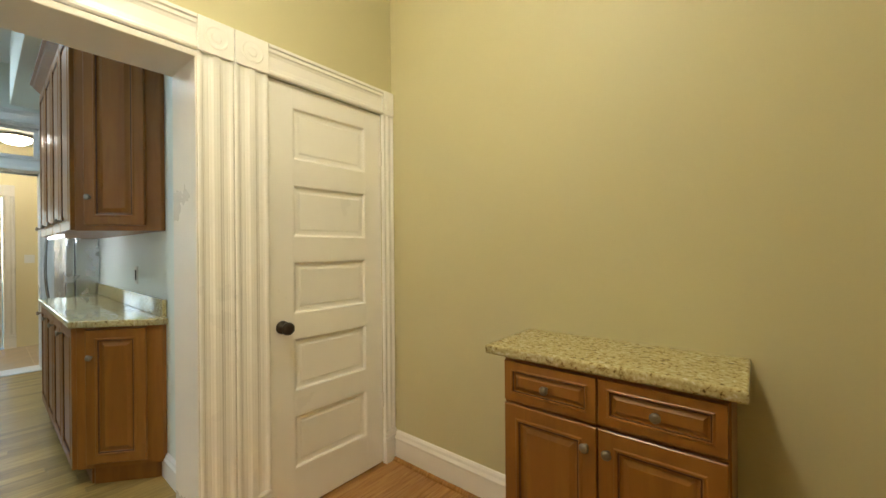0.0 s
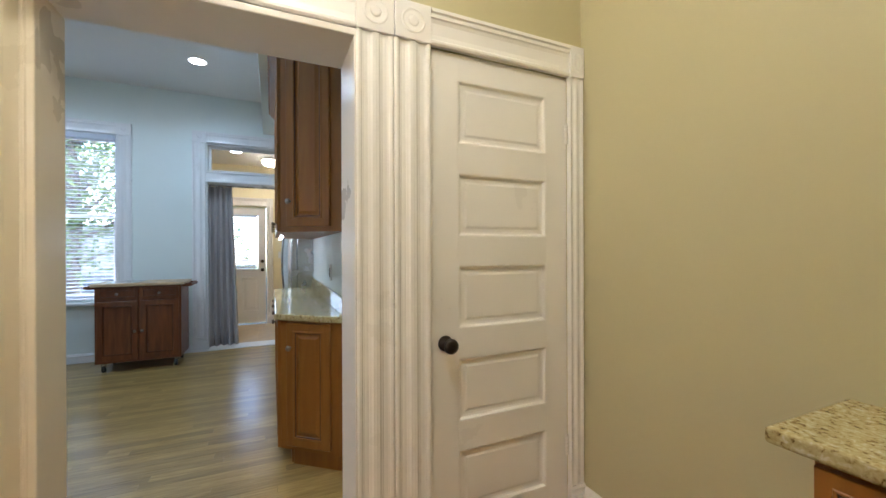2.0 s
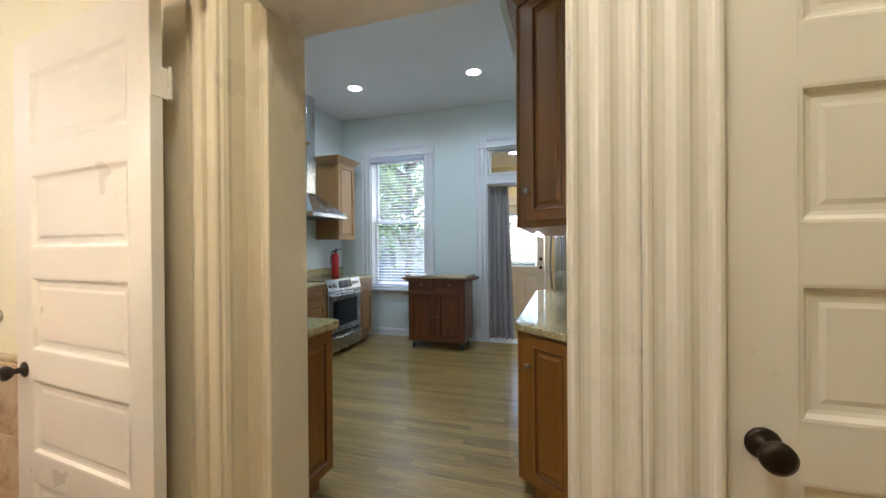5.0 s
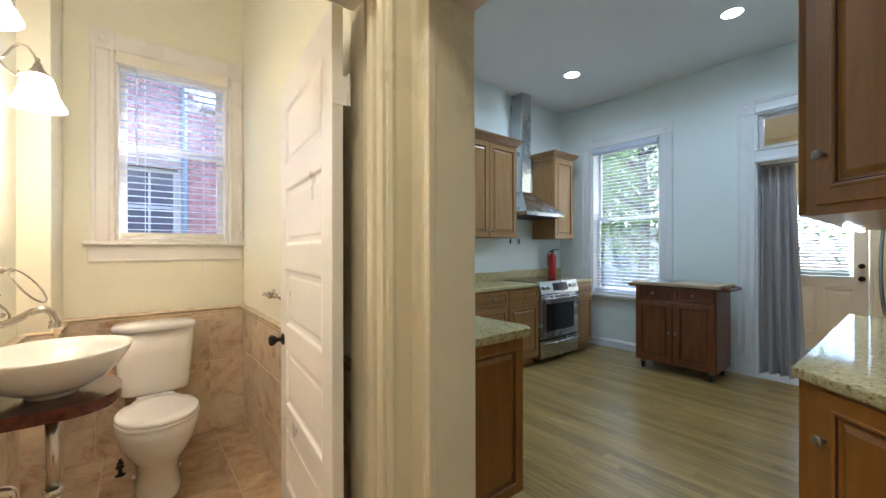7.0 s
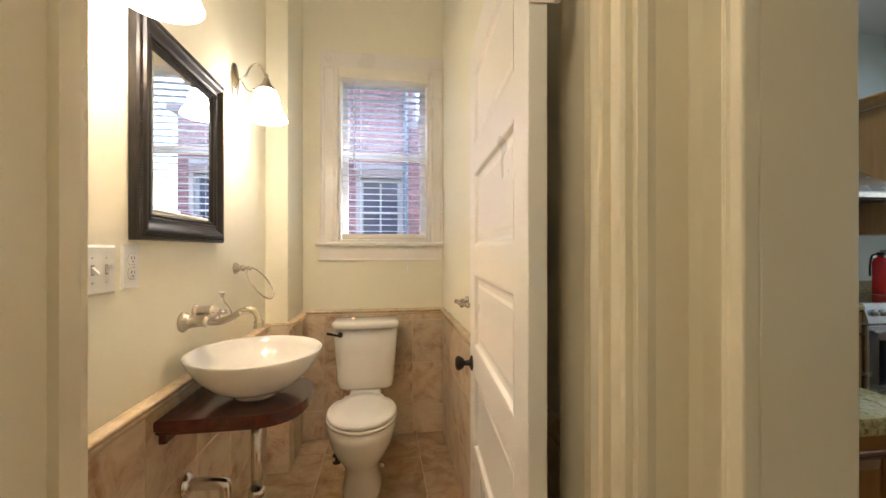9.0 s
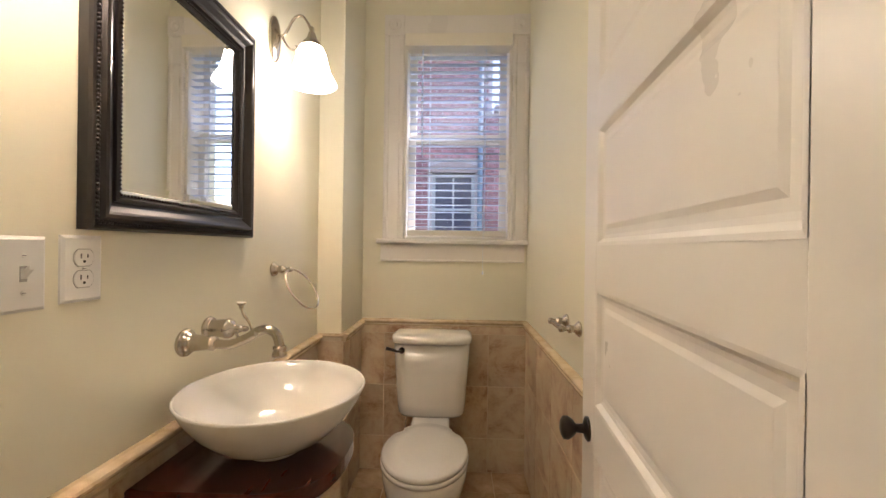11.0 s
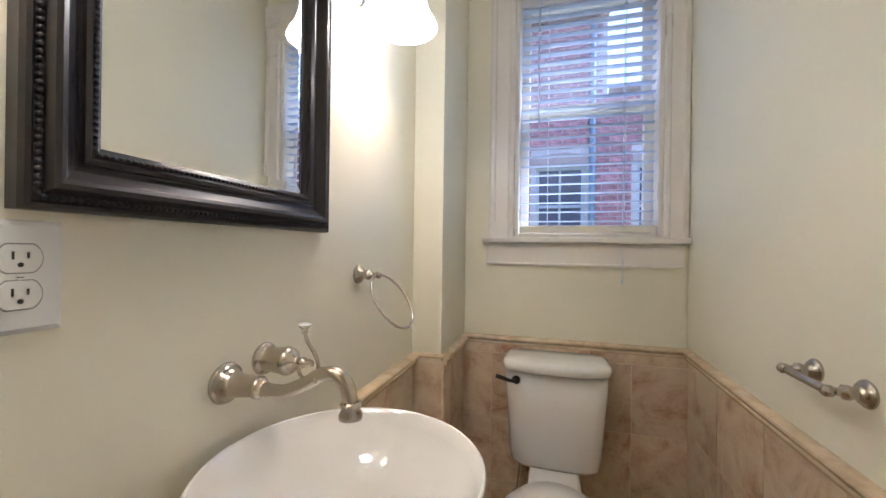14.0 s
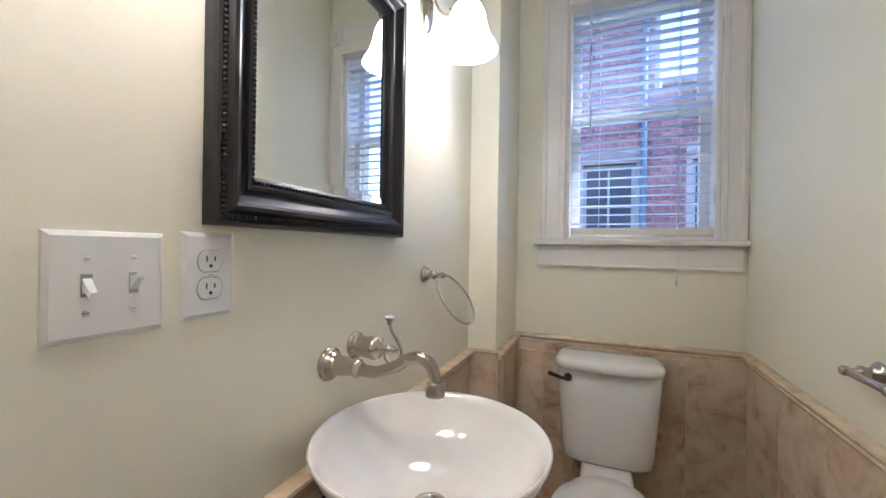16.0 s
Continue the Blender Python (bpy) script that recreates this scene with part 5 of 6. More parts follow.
# Fridge beyond the worktop
fridge = thing("refrigerator", Matrix.Translation((-4.95, 0.67, 0)), "stainless steel refrigerator with bowed bar handles", "refrigerator")
part("body", boxes(((0, 0.03, 0.02), (0.80, 0.187, 1.76)), bevel=0.008), STEEL, fridge)
for z0, z1 in ((0.04, 0.66), (0.675, 1.755)):
    d = part("door", boxes(((0.004, -0.03, z0), (0.796, 0.028, z1)), bevel=0.012), STEEL, fridge)
bm = bmesh.new()
tube(bm, smooth_path([(0.10, -0.03, 0.80), (0.10, -0.075, 0.85), (0.10, -0.095, 1.15), (0.10, -0.075, 1.5), (0.10, -0.03, 1.56)], 6), 0.011, 12)
part("handle", bm, STEEL, fridge, "bowed steel bar handle", True)

# South run
TS = lambda x, y: Matrix.Translation((x, y, 0)) @ pose(0, 0, 0, 0, 0, 180)
SF = -1.95
for k in range(3):
    c = thing("base_cabinet", TS(-4.355 + 0.50 * (k + 1) - 0.005, SF), "honey maple base unit with a drawer over a door", "cabinet", "kitchen units along the south wall")
    carcass(c, 0.495, SF - SY - 0.003 - (0.12 if k < 3 else 0), 0.10, 0.876, CABINET_LIGHT, True)
    front(c, "drawer_front", 0.006, 0.715, 0.483, 0.15, CABINET_LIGHT, (0.24, 0.075))
    doors(c, 0.495, 0.105, 0.705, 1, CABINET_LIGHT, False)
c = thing("base_cabinet", TS(-5.10, SF), "honey maple narrow base unit beside the range", "cabinet")
carcass(c, 0.37, SF - SY - 0.003, 0.10, 0.876, CABINET_LIGHT, True)
front(c, "drawer_front", 0.006, 0.715, 0.358, 0.15, CABINET_LIGHT, (0.18, 0.075))
doors(c, 0.37, 0.105, 0.705, 1, CABINET_LIGHT, False)
slab("granite_worktop", [(-4.352, SY + 0.122), (-2.7, SY + 0.122), (-2.7, SF + 0.035), (-4.352, SF + 0.035)], 0.877, 0.915, "speckled granite worktop beside the range")
slab("granite_worktop", [(-5.735, SY + 0.003), (-5.098, SY + 0.003), (-5.098, SF + 0.03), (-5.48, SF + 0.03), (-5.735, -2.3)], 0.877, 0.915, "speckled granite worktop in the corner")
tagged(link("granite_upstand", boxes(((-4.42, SY + 0.121, 0.916), (-2.7, SY + 0.141, 1.02)), bevel=0.003), GRANITE), "granite upstand behind the worktop", "upstand")
tagged(link("granite_upstand", boxes(((-5.735, SY + 0.001, 0.916), (-4.425, SY + 0.021, 1.02)), bevel=0.003), GRANITE), "granite upstand behind the range", "upstand")
for x0, w, yf, n, lab in ((-4.345, 0.92, -2.255, 2, "honey maple wall unit with two doors"), (-5.09, 0.43, -2.255, 1, "honey maple narrow wall unit beside the hood")):
    x1 = x0 + w if n == 2 else x0
    c = thing("wall_cabinet", TS(x1, yf), lab, "cabinet")
    carcass(c, w, yf - SY - 0.003 - (0.12 if n == 2 else 0), 1.43, 2.49, CABINET_LIGHT)
    doors(c, w, 1.43, 2.49, n, CABINET_LIGHT, True)
crown("crown_moulding", [(-3.425, SY + 0.125), (-3.425, -2.255), (-4.345, -2.255), (-4.345, SY + 0.125)], 2.491, CABINET_LIGHT, "honey maple crown moulding")
crown("crown_moulding", [(-5.09, SY + 0.005), (-5.09, -2.255), (-5.52, -2.255), (-5.52, SY + 0.005)], 2.491, CABINET_LIGHT, "honey maple crown moulding")

# Range
rng = thing("kitchen_range", TS(-4.355, -1.93), "stainless steel slide-in electric range with a black glass hob", "range")
part("body", boxes(((0.002, 0.02, 0.05), (0.738, 0.62, 0.905)), bevel=0.004), STEEL, rng)
part("hob", boxes(((0.0, 0.04, 0.906), (0.74, 0.65, 0.921)), bevel=0.003), BLACK_GLASS, rng, "black glass hob")
od = part("oven_door", boxes(((0.008, -0.03, 0.28), (0.732, 0.019, 0.775)), bevel=0.008), STEEL, rng)
part("oven_window", boxes(((0.10, -0.033, 0.36), (0.64, -0.0295, 0.67)), bevel=0.001), BLACK_GLASS, od, "dark oven window")
for z, par in ((0.735, od), (0.235, None)):
    bm = bmesh.new()
    tube(bm, smooth_path([(0.05, -0.03, z), (0.06, -0.065, z), (0.37, -0.078, z), (0.68, -0.065, z), (0.69, -0.03, z)], 6), 0.011, 10)
    part("handle", bm, STEEL, par or rng, smooth=True)
part("drawer", boxes(((0.008, -0.028, 0.06), (0.732, 0.019, 0.262)), bevel=0.008), STEEL, rng)
# Shade between drawer and oven door, put in as a black strip
part("kick_gap", boxes(((0.012, -0.006, 0.262), (0.728, 0.018, 0.28))), BLACK, rng, "black strip for the shade in the gap above the drawer")
bm = bmesh.new()
extrude(bm, [(-0.035, 0.79), (0.04, 0.79), (0.06, 0.925), (0.0, 0.925)], lambda u, v, s: (s, u, v), 0.74)
panel = part("control_panel", bm, STEEL, rng)
bm = bmesh.new()
extrude(bm, [(-0.034, 0.815), (-0.026, 0.815), (-0.004, 0.905), (-0.012, 0.905)], lambda u, v, s: (0.24 + s, u + 0.003, v), 0.28)
part("display", bm, BLACK_GLASS, panel, "dark display panel")
for x in (0.07, 0.15, 0.59, 0.67):
    bm = bmesh.new()
    lathe(bm, [(0.024, 0), (0.024, 0.012), (0.019, 0.026), (0, 0.027)], Matrix.Translation((x, -0.016, 0.86)) @ pose(0, 0, 0, 76), 18)
    part("control_knob", bm, STEEL, panel, smooth=True)

# Hood
hood = thing("range_hood", Matrix.Translation((-4.725, SY, 0)), "stainless steel chimney range hood", "range hood")
part("chimney", boxes(((-0.085, 0.002, 2.02), (0.085, 0.20, KH - 0.002)), bevel=0.003), STEEL, hood)
bm = bmesh.new()
loops = [[Vector((x, y, z)) for x, y in ((-w, 0.003), (w, 0.003), (w, d), (-w, d))] for w, d, z in ((0.37, 0.50, 1.70), (0.37, 0.50, 1.735), (0.365, 0.495, 1.745), (0.095, 0.215, 2.02))]
loft(bm, loops)
part("canopy", bm, STEEL, hood)
part("filter", boxes(((-0.33, 0.04, 1.692), (0.33, 0.46, 1.6995)), bevel=0.001), BLACK, hood, "dark grease filter")

ext = thing("fire_extinguisher", Matrix.Translation((-5.36, SY + 0.13, 0.915)), "red fire extinguisher standing on the worktop", "fire extinguisher")
bm = bmesh.new()
lathe(bm, [(0, 0), (0.048, 0), (0.052, 0.01), (0.052, 0.27), (0.042, 0.305), (0.02, 0.32), (0.018, 0.335), (0, 0.335)], Matrix(), 24)
part("cylinder", bm, RED, ext, smooth=True)
bm = boxes(((-0.015, -0.02, 0.335), (0.015, 0.03, 0.365)), ((-0.01, 0.0, 0.368), (0.01, 0.11, 0.382)), bevel=0.003)
tube(bm, smooth_path([(0, -0.02, 0.35), (0, -0.06, 0.33), (0.01, -0.068, 0.24), (0.02, -0.062, 0.15)]), 0.008, 8)
part("valve", bm, BLACK, ext, "black valve and hose")
for x, y in ((-4.63, SY + 0.002), (-4.80, SY + 0.002)):
    s = thing("wall_socket", Matrix.Translation((x, y, 1.40)), "small white wall socket under the hood", "wall socket")
    part("cover_plate", boxes(((-0.036, 0, -0.058), (0.036, 0.006, 0.058)), bevel=0.002), WHITE_PLASTIC, s)
    part("receptacle", boxes(((-0.016, 0.0062, -0.035), (0.016, 0.008, 0.035)), bevel=0.001), DARK_SLOT, s)
s = thing("wall_switch", Matrix.Translation((-2.9, NY - 0.002, 1.13)), "white wall socket above the granite upstand", "wall socket")
part("cover_plate", boxes(((-0.036, -0.006, -0.058), (0.036, 0, 0.058)), bevel=0.002), WHITE_PLASTIC, s)
part("receptacle", boxes(((-0.016, -0.008, -0.035), (0.016, -0.0062, 0.035)), bevel=0.001), DARK_SLOT, s)

# Peninsula end by the opening
pen = thing("island_cabinet", Matrix.Translation((-1.70, -0.50, 0)) @ pose(0, 0, 0, 0, 0, 180), "stained maple peninsula cabinet with a raised end panel", "cabinet")
part("body", boxes(((0.0, 0.0, 0.10), (0.64, 0.62, 0.876)), bevel=0.002), CABINET, pen)
part("toe_kick", boxes(((0.0, 0.05, 0.0), (0.59, 0.62, 0.10))), CABINET, pen)
front(pen, "end_panel", 0.02, 0.11, 0.60, 0.755, CABINET)
out = [(-1.70, -0.44), (-2.31, -0.44)] + [(-2.31 - 0.05 * math.sin(a), -0.49 + 0.05 * math.cos(a)) for a in [math.pi / 2 * k / 6 for k in range(1, 7)]] + [(-2.36, -1.16), (-1.70, -1.16)]
slab("granite_worktop", out, 0.877, 0.917, "speckled granite worktop with a rounded corner on the peninsula")

# Rolling cart, front to +x
cart = thing("kitchen_cart", Matrix.Translation((-5.14, -1.225, 0)) @ pose(0, 0, 0, 0, 0, 90), "cherry-stained rolling kitchen cart with a pale wooden top", "kitchen cart")
CW, CD = 0.76, 0.42
bm = boxes(((0, 0.0, 0.10), (CW, CD, 0.910)), bevel=0.004)
part("body", bm, CART_WOOD, cart)
part("top", boxes(((-0.03, -0.03, 0.911), (CW + 0.03, CD + 0.03, 0.943)), bevel=0.004), BUTCHER, cart, "pale wooden top")
part("steel_inlay", boxes(((0.06, 0.03, 0.9432), (0.36, CD - 0.03, 0.946)), bevel=0.001), STEEL, cart, "steel plate set in the top")
FLAT = [(0, 0), (0, 0.014), (0.002, 0.016), (0.05, 0.016), (0.053, 0.008), (0.06, 0.008)]
for k in range(2):
    dw = CW / 2 - 0.03
    x0 = 0.02 + k * (CW / 2 - 0.01)
    f = front(cart, "drawer_front", x0, 0.772, dw, 0.12, CART_WOOD, (dw / 2, 0.06), 1.0, FLAT)
    f = front(cart, "door", x0, 0.13, dw, 0.622, CART_WOOD, (dw - 0.022 if k == 0 else 0.022, 0.30), 1.0, FLAT)
for sx, dx in ((-1, -0.03), (1, CW + 0.03)):
    bm = bmesh.new()
    tube(bm, [(dx + sx * 0.055, 0.03, 0.903), (dx + sx * 0.055, CD - 0.03, 0.903)], 0.017, 12)
    for y in (0.05, CD - 0.05):
        box(bm, (dx - sx * 0.035, y - 0.012, 0.883), (dx + sx * 0.06, y + 0.012, 0.923), 0.004)
    part("towel_bar", bm, CART_WOOD, cart)
for x in (0.06, CW - 0.06):
    for y in (0.05, CD - 0.05):
        bm = bmesh.new()
        lathe(bm, [(0, -0.013), (0.03, -0.013), (0.034, -0.008), (0.034, 0.008), (0.03, 0.013), (0, 0.013)], Matrix.Translation((x, y, 0.034)) @ pose(0, 0, 0, 0, 90), 18)
        w = part("castor_wheel", bm, BLACK, cart, "black castor wheel", True)
        part("castor_fork", boxes(((x - 0.02, y - 0.012, 0.05), (x - 0.0145, y + 0.012, 0.1)), ((x + 0.0145, y - 0.012, 0.05), (x + 0.02, y + 0.012, 0.1)), ((x - 0.02, y - 0.014, 0.085), (x + 0.02, y + 0.014, 0.0995)), bevel=0.001), STEEL, w)

# Curtain and transom in the back doorway
cur = thing("door_curtain", Matrix.Translation((-5.86, -0.285, 0)), "grey cloth curtain drawn to one side of the doorway", "curtain")
bm = bmesh.new()
rows = []
for j in range(15):
    z = 0.03 + (2.13 - 0.03) * j / 14
    spread = 0.34 - 0.07 * (j / 14)
    rows.append([bm.verts.new((0.042 * math.sin(k * 0.47 + 0.6 * math.sin(j * 0.3 + 1)) * (1.15 - 0.45 * j / 14) + 0.018 * math.sin(k * 0.19 + 0.25 * j) + 0.006 * math.sin(k * 1.1 + 0.2 * j), spread * k / 60, z)) for k in range(61)])
for a, b in zip(rows, rows[1:]):
    for k in range(60):
        bm.faces.new((a[k], a[k + 1], b[k + 1], b[k]))
o = part("cloth", bm, CURTAIN, cur, smooth=True)
sol = o.modifiers.new("thickness", "SOLIDIFY")
sol.thickness = 0.003
bm = bmesh.new()
tube(bm, [(0, 0.0, 2.145), (0, 0.90, 2.145)], 0.011, 12)
part("rod", bm, STEEL, cur, "steel curtain rod", True)
tr = thing("window_transom", Matrix(), "clear transom window over the doorway", "window", kind="structure")
part("transom_bar", boxes(((-5.95, DY0, 2.18), (-5.72, DY1, 2.30)), ((-5.96, DY0, 2.165), (-5.70, DY1, 2.20)), ((-5.955, DY0, 2.285), (-5.705, DY1, 2.30)), bevel=0.006), TRIM_COOL, tr)
part("transom_sash", boxes(((-5.83, DY0 + 0.018, 2.301), (-5.795, DY0 + 0.055, DZ1 - 0.018)), ((-5.83, DY1 - 0.055, 2.301), (-5.795, DY1 - 0.018, DZ1 - 0.018)), ((-5.83, DY0 + 0.055, 2.301), (-5.795, DY1 - 0.055, 2.34)), ((-5.83, DY0 + 0.055, DZ1 - 0.055), (-5.795, DY1 - 0.055, DZ1 - 0.018)), bevel=0.003), TRIM_COOL, tr)
g = part("pane", boxes(((-5.815, DY0 + 0.05, 2.335), (-5.811, DY1 - 0.05, DZ1 - 0.05))), GLASS, tr)
g.visible_shadow = False
structure("trim_threshold", boxes(((-5.99, DY0, -0.004), (WX + 0.02, DY1, 0.012)), bevel=0.004), TRIM_COOL, "worn white doorway threshold", "threshold")

# Back door with a half light
bd = thing("door_back", Matrix.Translation((RX - 0.06, -0.45, 0.01)), "white back door with a glazed upper half and a blind", "door", kind="structure")
part("leaf_frame", boxes(((-0.02, 0, 0), (0.02, 0.12, 2.02)), ((-0.02, 0.70, 0), (0.02, 0.82, 2.02)), ((-0.02, 0.12, 0), (0.02, 0.70, 0.22)), ((-0.02, 0.12, 0.80), (0.02, 0.70, 0.95)), ((-0.02, 0.12, 1.88), (0.02, 0.70, 2.02)), ((-0.02, 0.38, 0.22), (0.02, 0.44, 0.80)), bevel=0.002), TRIM, bd)
for y in (0.12, 0.44):
    bm = bmesh.new()
    ring_panel(bm, lambda u, v, o: (0.02 + o, y + u, 0.22 + v), 0.26, 0.58, [(-0.001, -0.001), (0.02, -0.012), (0.04, -0.012), (0.06, -0.006)])
    part("panel", bm, TRIM, bd)
g = part("pane", boxes(((-0.003, 0.115, 0.945), (0.003, 0.705, 1.885))), GLASS, bd)
g.visible_shadow = False
for z in (0.93, 1.08):
    bm = bmesh.new()
    lathe(bm, [(0, 0), (0.03, 0), (0.03, 0.008), (0.014, 0.012), (0.014, 0.03), (0.027, 0.04), (0.027, 0.055), (0, 0.06)], Matrix.Translation((0.02, 0.765, z)) @ EASTX, 18)
    part("door_knob", bm, BRONZE, bd, "dark knob", True)
slatted_blind("door_blind", "y", RX + 0.02, 1, -0.30, 0.22, 0.97, 1.90, 20, "white slatted blind on the back door glass", 0.04, 25.0, False)
cased("trim_back_door", "y", RX, 1, -0.46, 0.38, 0, 2.05, 0.11, 0.11, TRIM, "white painted back door casing")
TILES2 = [0.305 * k for k in range(12)]
tile_field(floor_back, Matrix.Translation((RX, RY0, -0.011)), 1.5, 3.3, BACK_TILE, TILES2[:6], TILES2)
sw = thing("light_switch", Matrix.Translation((RX, 0.62, 1.2)), "white switch plate on the yellow wall", "light switch")
part("cover_plate", boxes(((0, -0.05, -0.058), (0.006, 0.05, 0.058)), bevel=0.002), WHITE_PLASTIC, sw)


# Ceiling lamps
def can_lamp(x, y, z, label):
    c = thing("recessed_lamp", Matrix.Translation((x, y, z)), label, "ceiling lamp", "recessed kitchen lamps")
    bm = bmesh.new()
    lathe(bm, [(0.074, -0.001), (0.098, -0.001), (0.098, -0.006), (0.080, -0.008), (0.074, -0.004)], Matrix(), 32)
    part("trim_ring", bm, WHITE_PLASTIC, c, "white trim ring", True)
    bm = bmesh.new()
    lathe(bm, [(0.0, -0.0025), (0.074, -0.0025), (0.074, -0.001), (0, -0.001)], Matrix(), 32)
    part("lens", bm, CAN_GLOW, c, "bright lamp lens")


for cx, cy in CANS:
    can_lamp(cx, cy, KH, "lit recessed ceiling lamp with a white ring")
can_lamp(-6.45, -0.01, RH, "lit recessed lamp in the back room ceiling")


def dome_lamp(x, y, z, label, glass, size=1.0):
    c = thing("ceiling_lamp", Matrix.Translation((x, y, z)) @ Matrix.Scale(size, 4), label, "ceiling lamp")
    bm = bmesh.new()
    lathe(bm, [(0, 0), (0.09, 0), (0.15, -0.02), (0.155, -0.035), (0.148, -0.037)], Matrix(), 32)
    part("canopy", bm, NICKEL, c, smooth=True)
    bm = bmesh.new()
    lathe(bm, [(0.148, -0.036), (0.15, -0.05), (0.13, -0.09), (0.08, -0.12), (0.02, -0.13), (0, -0.131)], Matrix(), 32)
    part("dome", bm, glass, c, "glowing glass dome", True)
    bm = bmesh.new()
    lathe(bm, [(0, -0.13), (0.012, -0.131), (0.008, -0.145), (0, -0.15)], Matrix(), 12)
    part("finial", bm, NICKEL, c, smooth=True)


dome_lamp(-6.75, 0.47, RH, "lit dome ceiling lamp in the back room", DOME_GLOW)
# Unseen lamp, added to give the hall its warm light
dome_lamp(-0.42, 0.40, HH, "unseen dome ceiling lamp added to light the hall", HALL_GLOW, 1.75)

# ---- outside ----
structure("ground", boxes(((-60, -60, -1.2), (60, 60, -1.0))), GRASS, "rough garden ground", "ground")


def building(name, m, bays, holes, label):
    """A brick house front in its own axes: x along, face at y = 0 looking to +y; bays of (x0, x1, height), holes of (x, z, w, h)."""
    root = thing(name, m, label, "house")
    xs = sorted({*[v for a, b, h in bays for v in (a, b)], *[v for x, z, w, h in holes for v in (x, x + w)]})
    bm = bmesh.new()
    for a, b in zip(xs, xs[1:]):
        spans = sorted((z, z + h) for x, z, w, h in holes if x <= a and b <= x + w)
        height = [h for x0, x1, h in bays if x0 <= a < x1][0]
        lo = 0.0
        for s, e in spans + [(height, height)]:
            if s > lo:
                box(bm, (a, -0.3, lo), (b, 0, s))
            lo = e
    part("wall", bm, MORTAR, root)
    for x, z, w, h in holes:
        win = part("window", boxes(((x, -0.14, z), (x + 0.05, -0.08, z + h)), ((x + w - 0.05, -0.14, z), (x + w, -0.08, z + h)), ((x + 0.05, -0.14, z + h - 0.06), (x + w - 0.05, -0.08, z + h)), ((x + 0.05, -0.14, z), (x + w - 0.05, -0.08, z + 0.06)), ((x + 0.05, -0.14, z + h / 2 - 0.02), (x + w - 0.05, -0.08, z + h / 2 + 0.02)), ((x + w / 2 - 0.015, -0.13, z + 0.06), (x + w / 2 + 0.015, -0.09, z + h - 0.06))), GREY_PAINT, root, "pale grey sash window")
        part("pane", boxes(((x + 0.04, -0.125, z + 0.04), (x + w - 0.04, -0.12, z + h - 0.04))), DIM_GLASS, win)
        bm = bmesh.new()
        pts = [(x - 0.06, z + h)] + [(x - 0.06 + (w + 0.12) * k / 10, z + h + 0.10 + 0.07 * math.sin(math.pi * k / 10)) for k in range(11)] + [(x + w + 0.06, z + h)]
        extrude(bm, pts, lambda u, v, s: (u, 0.02 - s, v), 0.1)
        part("lintel", bm, STONE, win, "painted arched lintel")
        part("sill", boxes(((x - 0.06, -0.1, z - 0.09), (x + w + 0.06, 0.06, z)), bevel=0.01), STONE, win)
    return root


def brick_field(root, x0, x1, z0, z1, holes, single):
    """Bricks on the face: single ones within the stretch (single), the rest joined."""
    bw, bh, j = 0.205, 0.062, 0.011
    me = bpy.data.meshes.new("brick")
    bm = bmesh.new()
    box(bm, (0, -0.03, 0), (bw - j, 0.012, bh))
    bm.to_mesh(me)
    bm.free()
    me.materials.append(BRICK)
    rest, n = bmesh.new(), 0
    rnd = random.Random(4)
    row = 0
    z = z0
    while z < z1:
        x = x0 - (bw / 2 if row % 2 else 0)
        while x < x1:
            dy = rnd.uniform(-0.004, 0.004)
            a, b = max(x, x0), x + bw - j
            for hx, hz, w, h in holes:
                if z + bh > hz - 0.1 and z < hz + h + 0.19 and b > hx - 0.07 and a < hx + w + 0.07:
                    if a < hx - 0.07:
                        b = hx - 0.07
                    else:
                        a = hx + w + 0.07
            if a < b - 0.03 and not (z + bh > 4.42 and x < 6.42):
                if (a, b) == (x, x + bw - j) and single[0] < x < single[1] and single[2] < z < single[3] and n < 290:
                    o = new("brick", me)
                    o.parent, o.location = root, (x, dy, z)
                    n += 1
                else:
                    box(rest, (a, -0.03, z), (b, 0.012 + dy, z + bh))
            x += bw
        z += bh + j
        row += 1
    r = part("brickwork", rest, BRICK, root)
    tagged(r, kind="stuff")


# Neighbour's side wall south of the bathroom window
NB = Matrix.Translation((-8.0, -6.2, -1.0))
HOLES = [(6.68, 2.35, 0.67, 1.14), (5.37, 2.35, 0.67, 1.14), (9.2, 2.35, 0.7, 1.14)]
nb = building("neighbour_house", NB, [(5.15, 6.42, 4.42), (6.42, 12.0, 5.48)], HOLES, "old red brick house with arched sash windows")
brick_field(nb, 5.15, 9.4, 1.6, 5.44, HOLES, (6.05, 7.6, 2.9, 4.4))
bm = bmesh.new()
tube(bm, [(6.60, 0.06, 0.2), (6.60, 0.06, 5.4)], 0.042, 12)
part("downpipe", bm, FENCE, nb, "blue-grey downpipe", True)
part("roof", boxes(((6.40, -4.0, 5.48), (12.2, 0.28, 5.60)), ((5.05, -3.0, 4.42), (6.40, 0.16, 4.50)), bevel=0.02), STONE, nb)
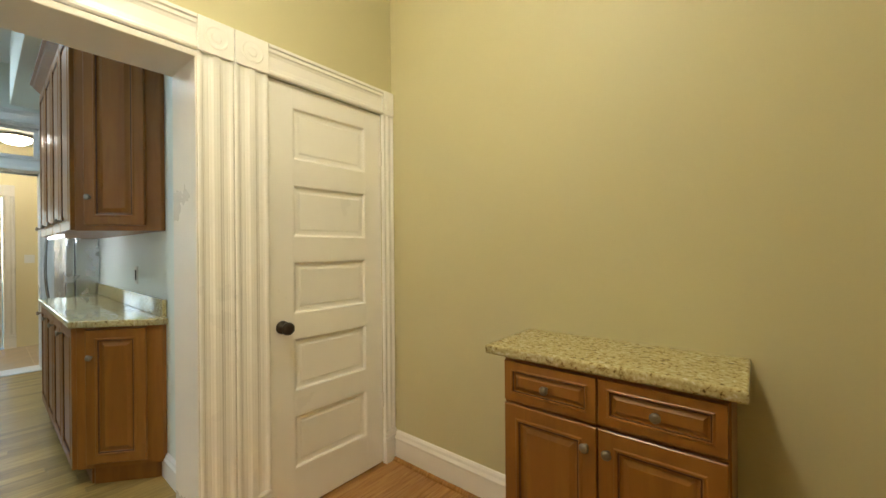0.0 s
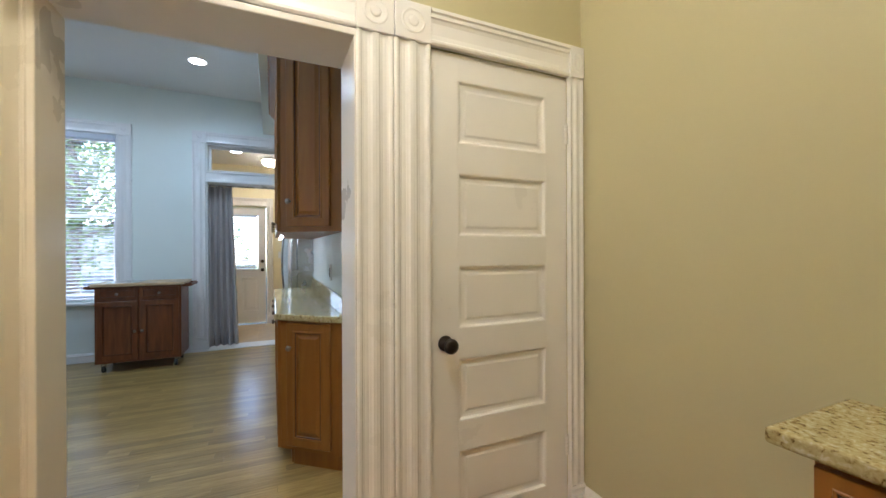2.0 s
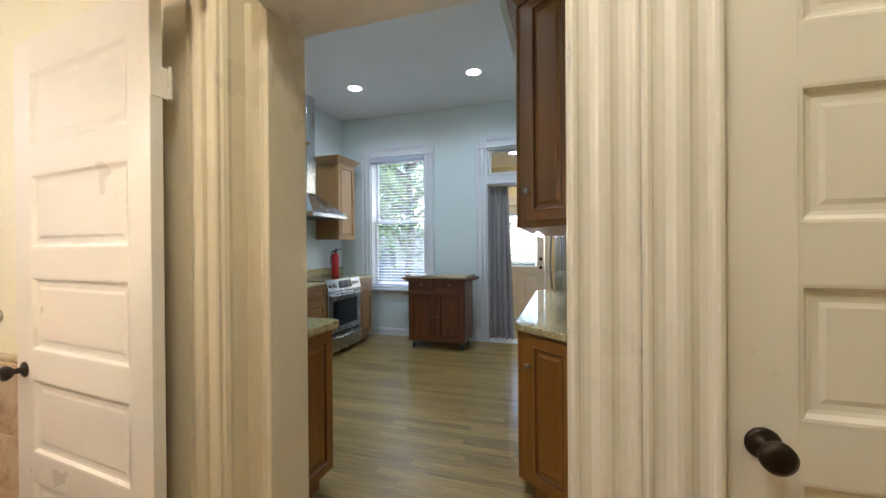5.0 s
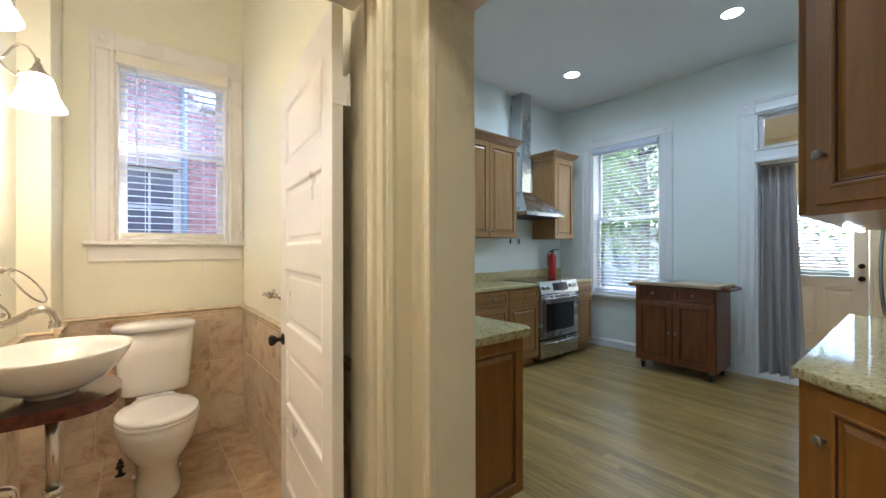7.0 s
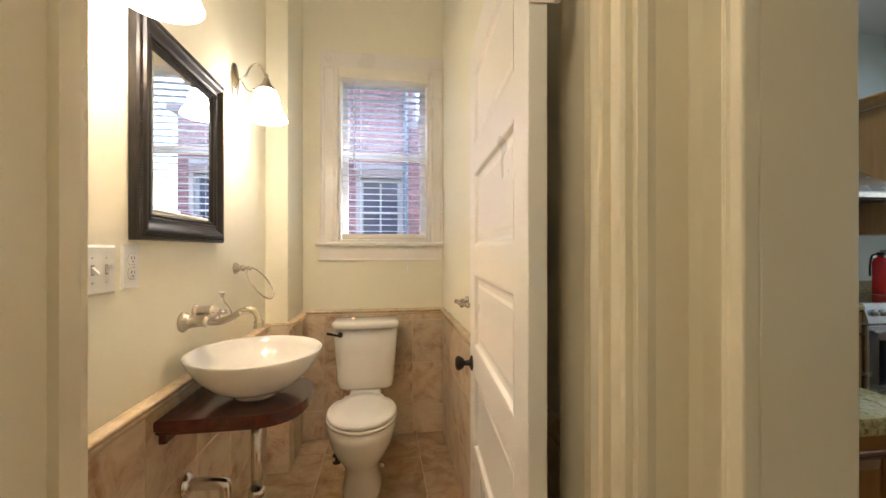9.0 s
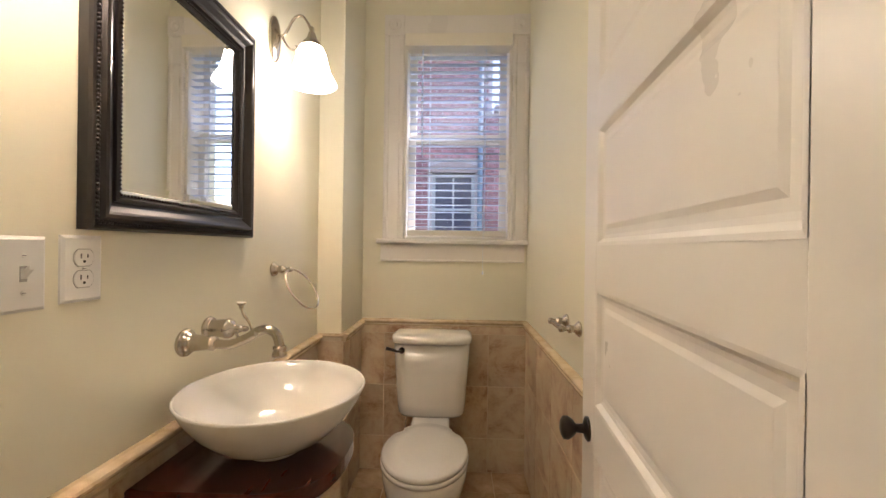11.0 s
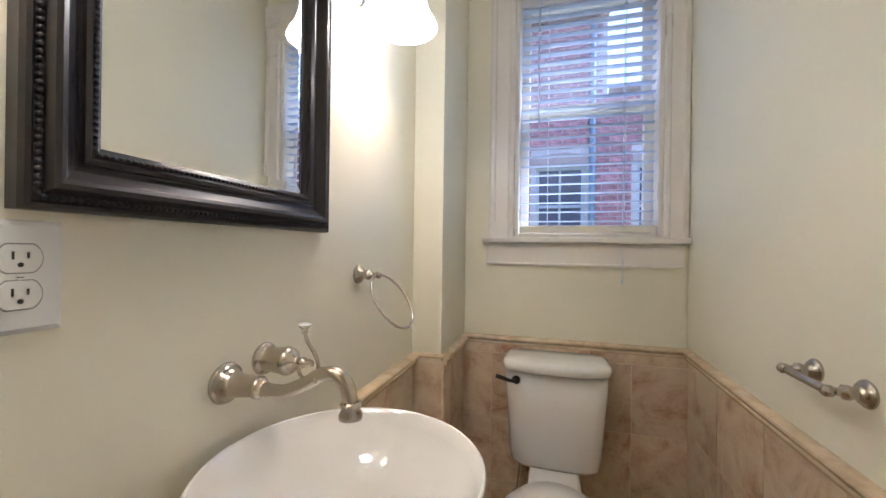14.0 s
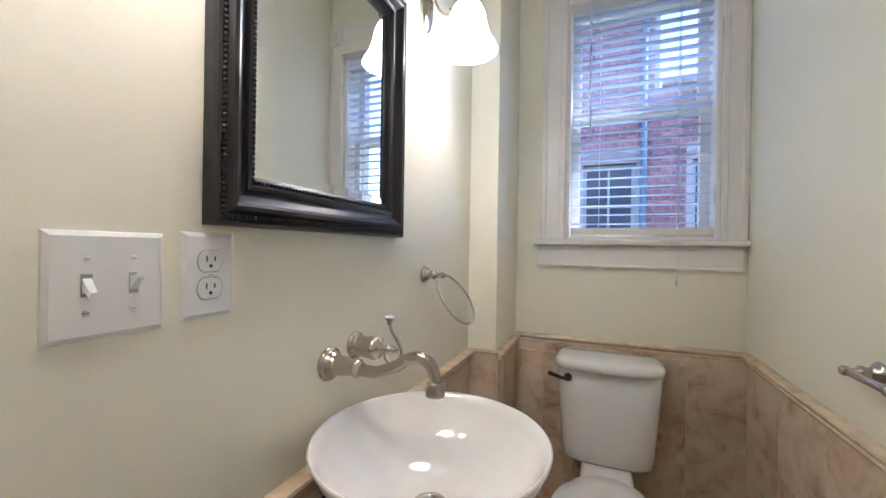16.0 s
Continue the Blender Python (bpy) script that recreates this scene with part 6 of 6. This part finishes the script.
# House across the garden, west of the kitchen
far = building("garden_house", Matrix.Translation((-17.5, -16.0, -1.0)) @ pose(0, 0, 0, 0, 0, 90) @ Matrix.Diagonal((1, -1, 1, 1)), [(0, 14.0, 3.2)], [(4.0, 1.4, 0.9, 1.2), (8.0, 1.4, 0.9, 1.2), (11.5, 1.4, 0.9, 1.2)], "brick house beyond the garden trees")
fence = thing("garden_fence", Matrix.Translation((-10.5, -9.0, -1.0)), "blue-grey board fence in the garden", "fence")
for k in range(60):
    part("board", boxes(((-0.012, k * 0.2, 0), (0.012, k * 0.2 + 0.185, 1.75)), bevel=0.003), FENCE, fence)


def tree(x, y, h, seed, label):
    rnd = random.Random(seed)
    t = thing("garden_tree", Matrix.Translation((x, y, -1.0)), label, "tree")
    bm = bmesh.new()
    tips = []
    trunk = smooth_path([(0, 0, 0), (0.06, 0.03, h * 0.25), (-0.03, 0.06, h * 0.5), (0.05, 0.0, h * 0.75)], 5)
    tube(bm, trunk, [0.12 - 0.06 * k / (len(trunk) - 1) for k in range(len(trunk))], 10)
    for k in range(22):
        a, z = rnd.uniform(0, 6.28), h * rnd.uniform(0.33, 0.75)
        l = rnd.uniform(0.7, 1.6)
        p = smooth_path([(0, 0, z), (l * 0.4 * math.cos(a), l * 0.4 * math.sin(a), z + 0.25 * l), (l * math.cos(a), l * math.sin(a), z + l * rnd.uniform(0.3, 0.9))], 4)
        tube(bm, p, [0.045 - 0.036 * i / (len(p) - 1) for i in range(len(p))], 6)
        tips += p[3:]
    tips += trunk[-4:]
    part("trunk", bm, BARK, t)
    verts, faces = [], []
    for k in range(4300):
        c = rnd.choice(tips) + Vector((rnd.gauss(0, 0.34), rnd.gauss(0, 0.34), rnd.gauss(0.1, 0.36)))
        s = rnd.uniform(0.035, 0.075)
        q = Euler((rnd.uniform(-1.1, 1.1), rnd.uniform(-1.1, 1.1), rnd.uniform(0, 6.28))).to_matrix()
        b = len(verts)
        verts += [c + q @ Vector(v) * s for v in ((-1.2, 0, 0), (-0.2, -0.55, 0.12), (1.2, 0, -0.1), (-0.2, 0.55, 0.12))]
        faces.append((b, b + 1, b + 2, b + 3))
    me = bpy.data.meshes.new("crown")
    me.from_pydata(verts, [], faces)
    me.materials.append(LEAF)
    o = new("crown", me)
    o.parent = t
    tagged(o, kind="stuff")
    return t


tree(-8.4, -2.6, 5.8, 2, "leafy young garden tree outside the kitchen window")
tree(-9.4, -1.3, 6.4, 5, "leafy garden tree behind the fence line")
tree(-9.9, -4.3, 6.6, 8, "leafy garden tree beside the house")


# ---- floor boards, last ----
def boards(base, x0, x1, y0, y1, mat, width, seed, gap=0.0008):
    """Strip floor laid along y: each board an object on a shared mesh."""
    rnd = random.Random(seed)
    meshes = {}
    n = int((x1 - x0) / width)
    w = (x1 - x0) / n
    for k in range(n):
        y = y0
        first = True
        while y < y1 - 0.01:
            l = rnd.choice((0.7, 0.95, 1.2, 1.5)) * (rnd.uniform(0.3, 1) if first else 1)
            l = round(min(l, y1 - y), 2) if y1 - y - l > 0.2 else y1 - y
            first = False
            key = round(l, 2)
            if key not in meshes:
                bm = bmesh.new()
                box(bm, (0, 0, -0.004), (w - gap, l - gap, 0))
                me = bpy.data.meshes.new("floor_board")
                bm.to_mesh(me)
                bm.free()
                me.materials.append(mat)
                meshes[key] = me
            o = new("floor_board", meshes[key])
            o.parent, o.location = base, (x0 + k * w, y, 0)
            y += l


boards(floor_kitchen, WX - 0.25, KX + 0.10, SY, NY, OAK, 0.0655, 3)
boards(floor_hall, KX + 0.10, 0.7, -0.40, HN, HALL_OAK, 0.0655, 6)
tagged(part("far_boards", boxes(((0.7, -0.40, -0.004), (HE, HN, -0.0005))), HALL_OAK, floor_hall), kind="stuff")
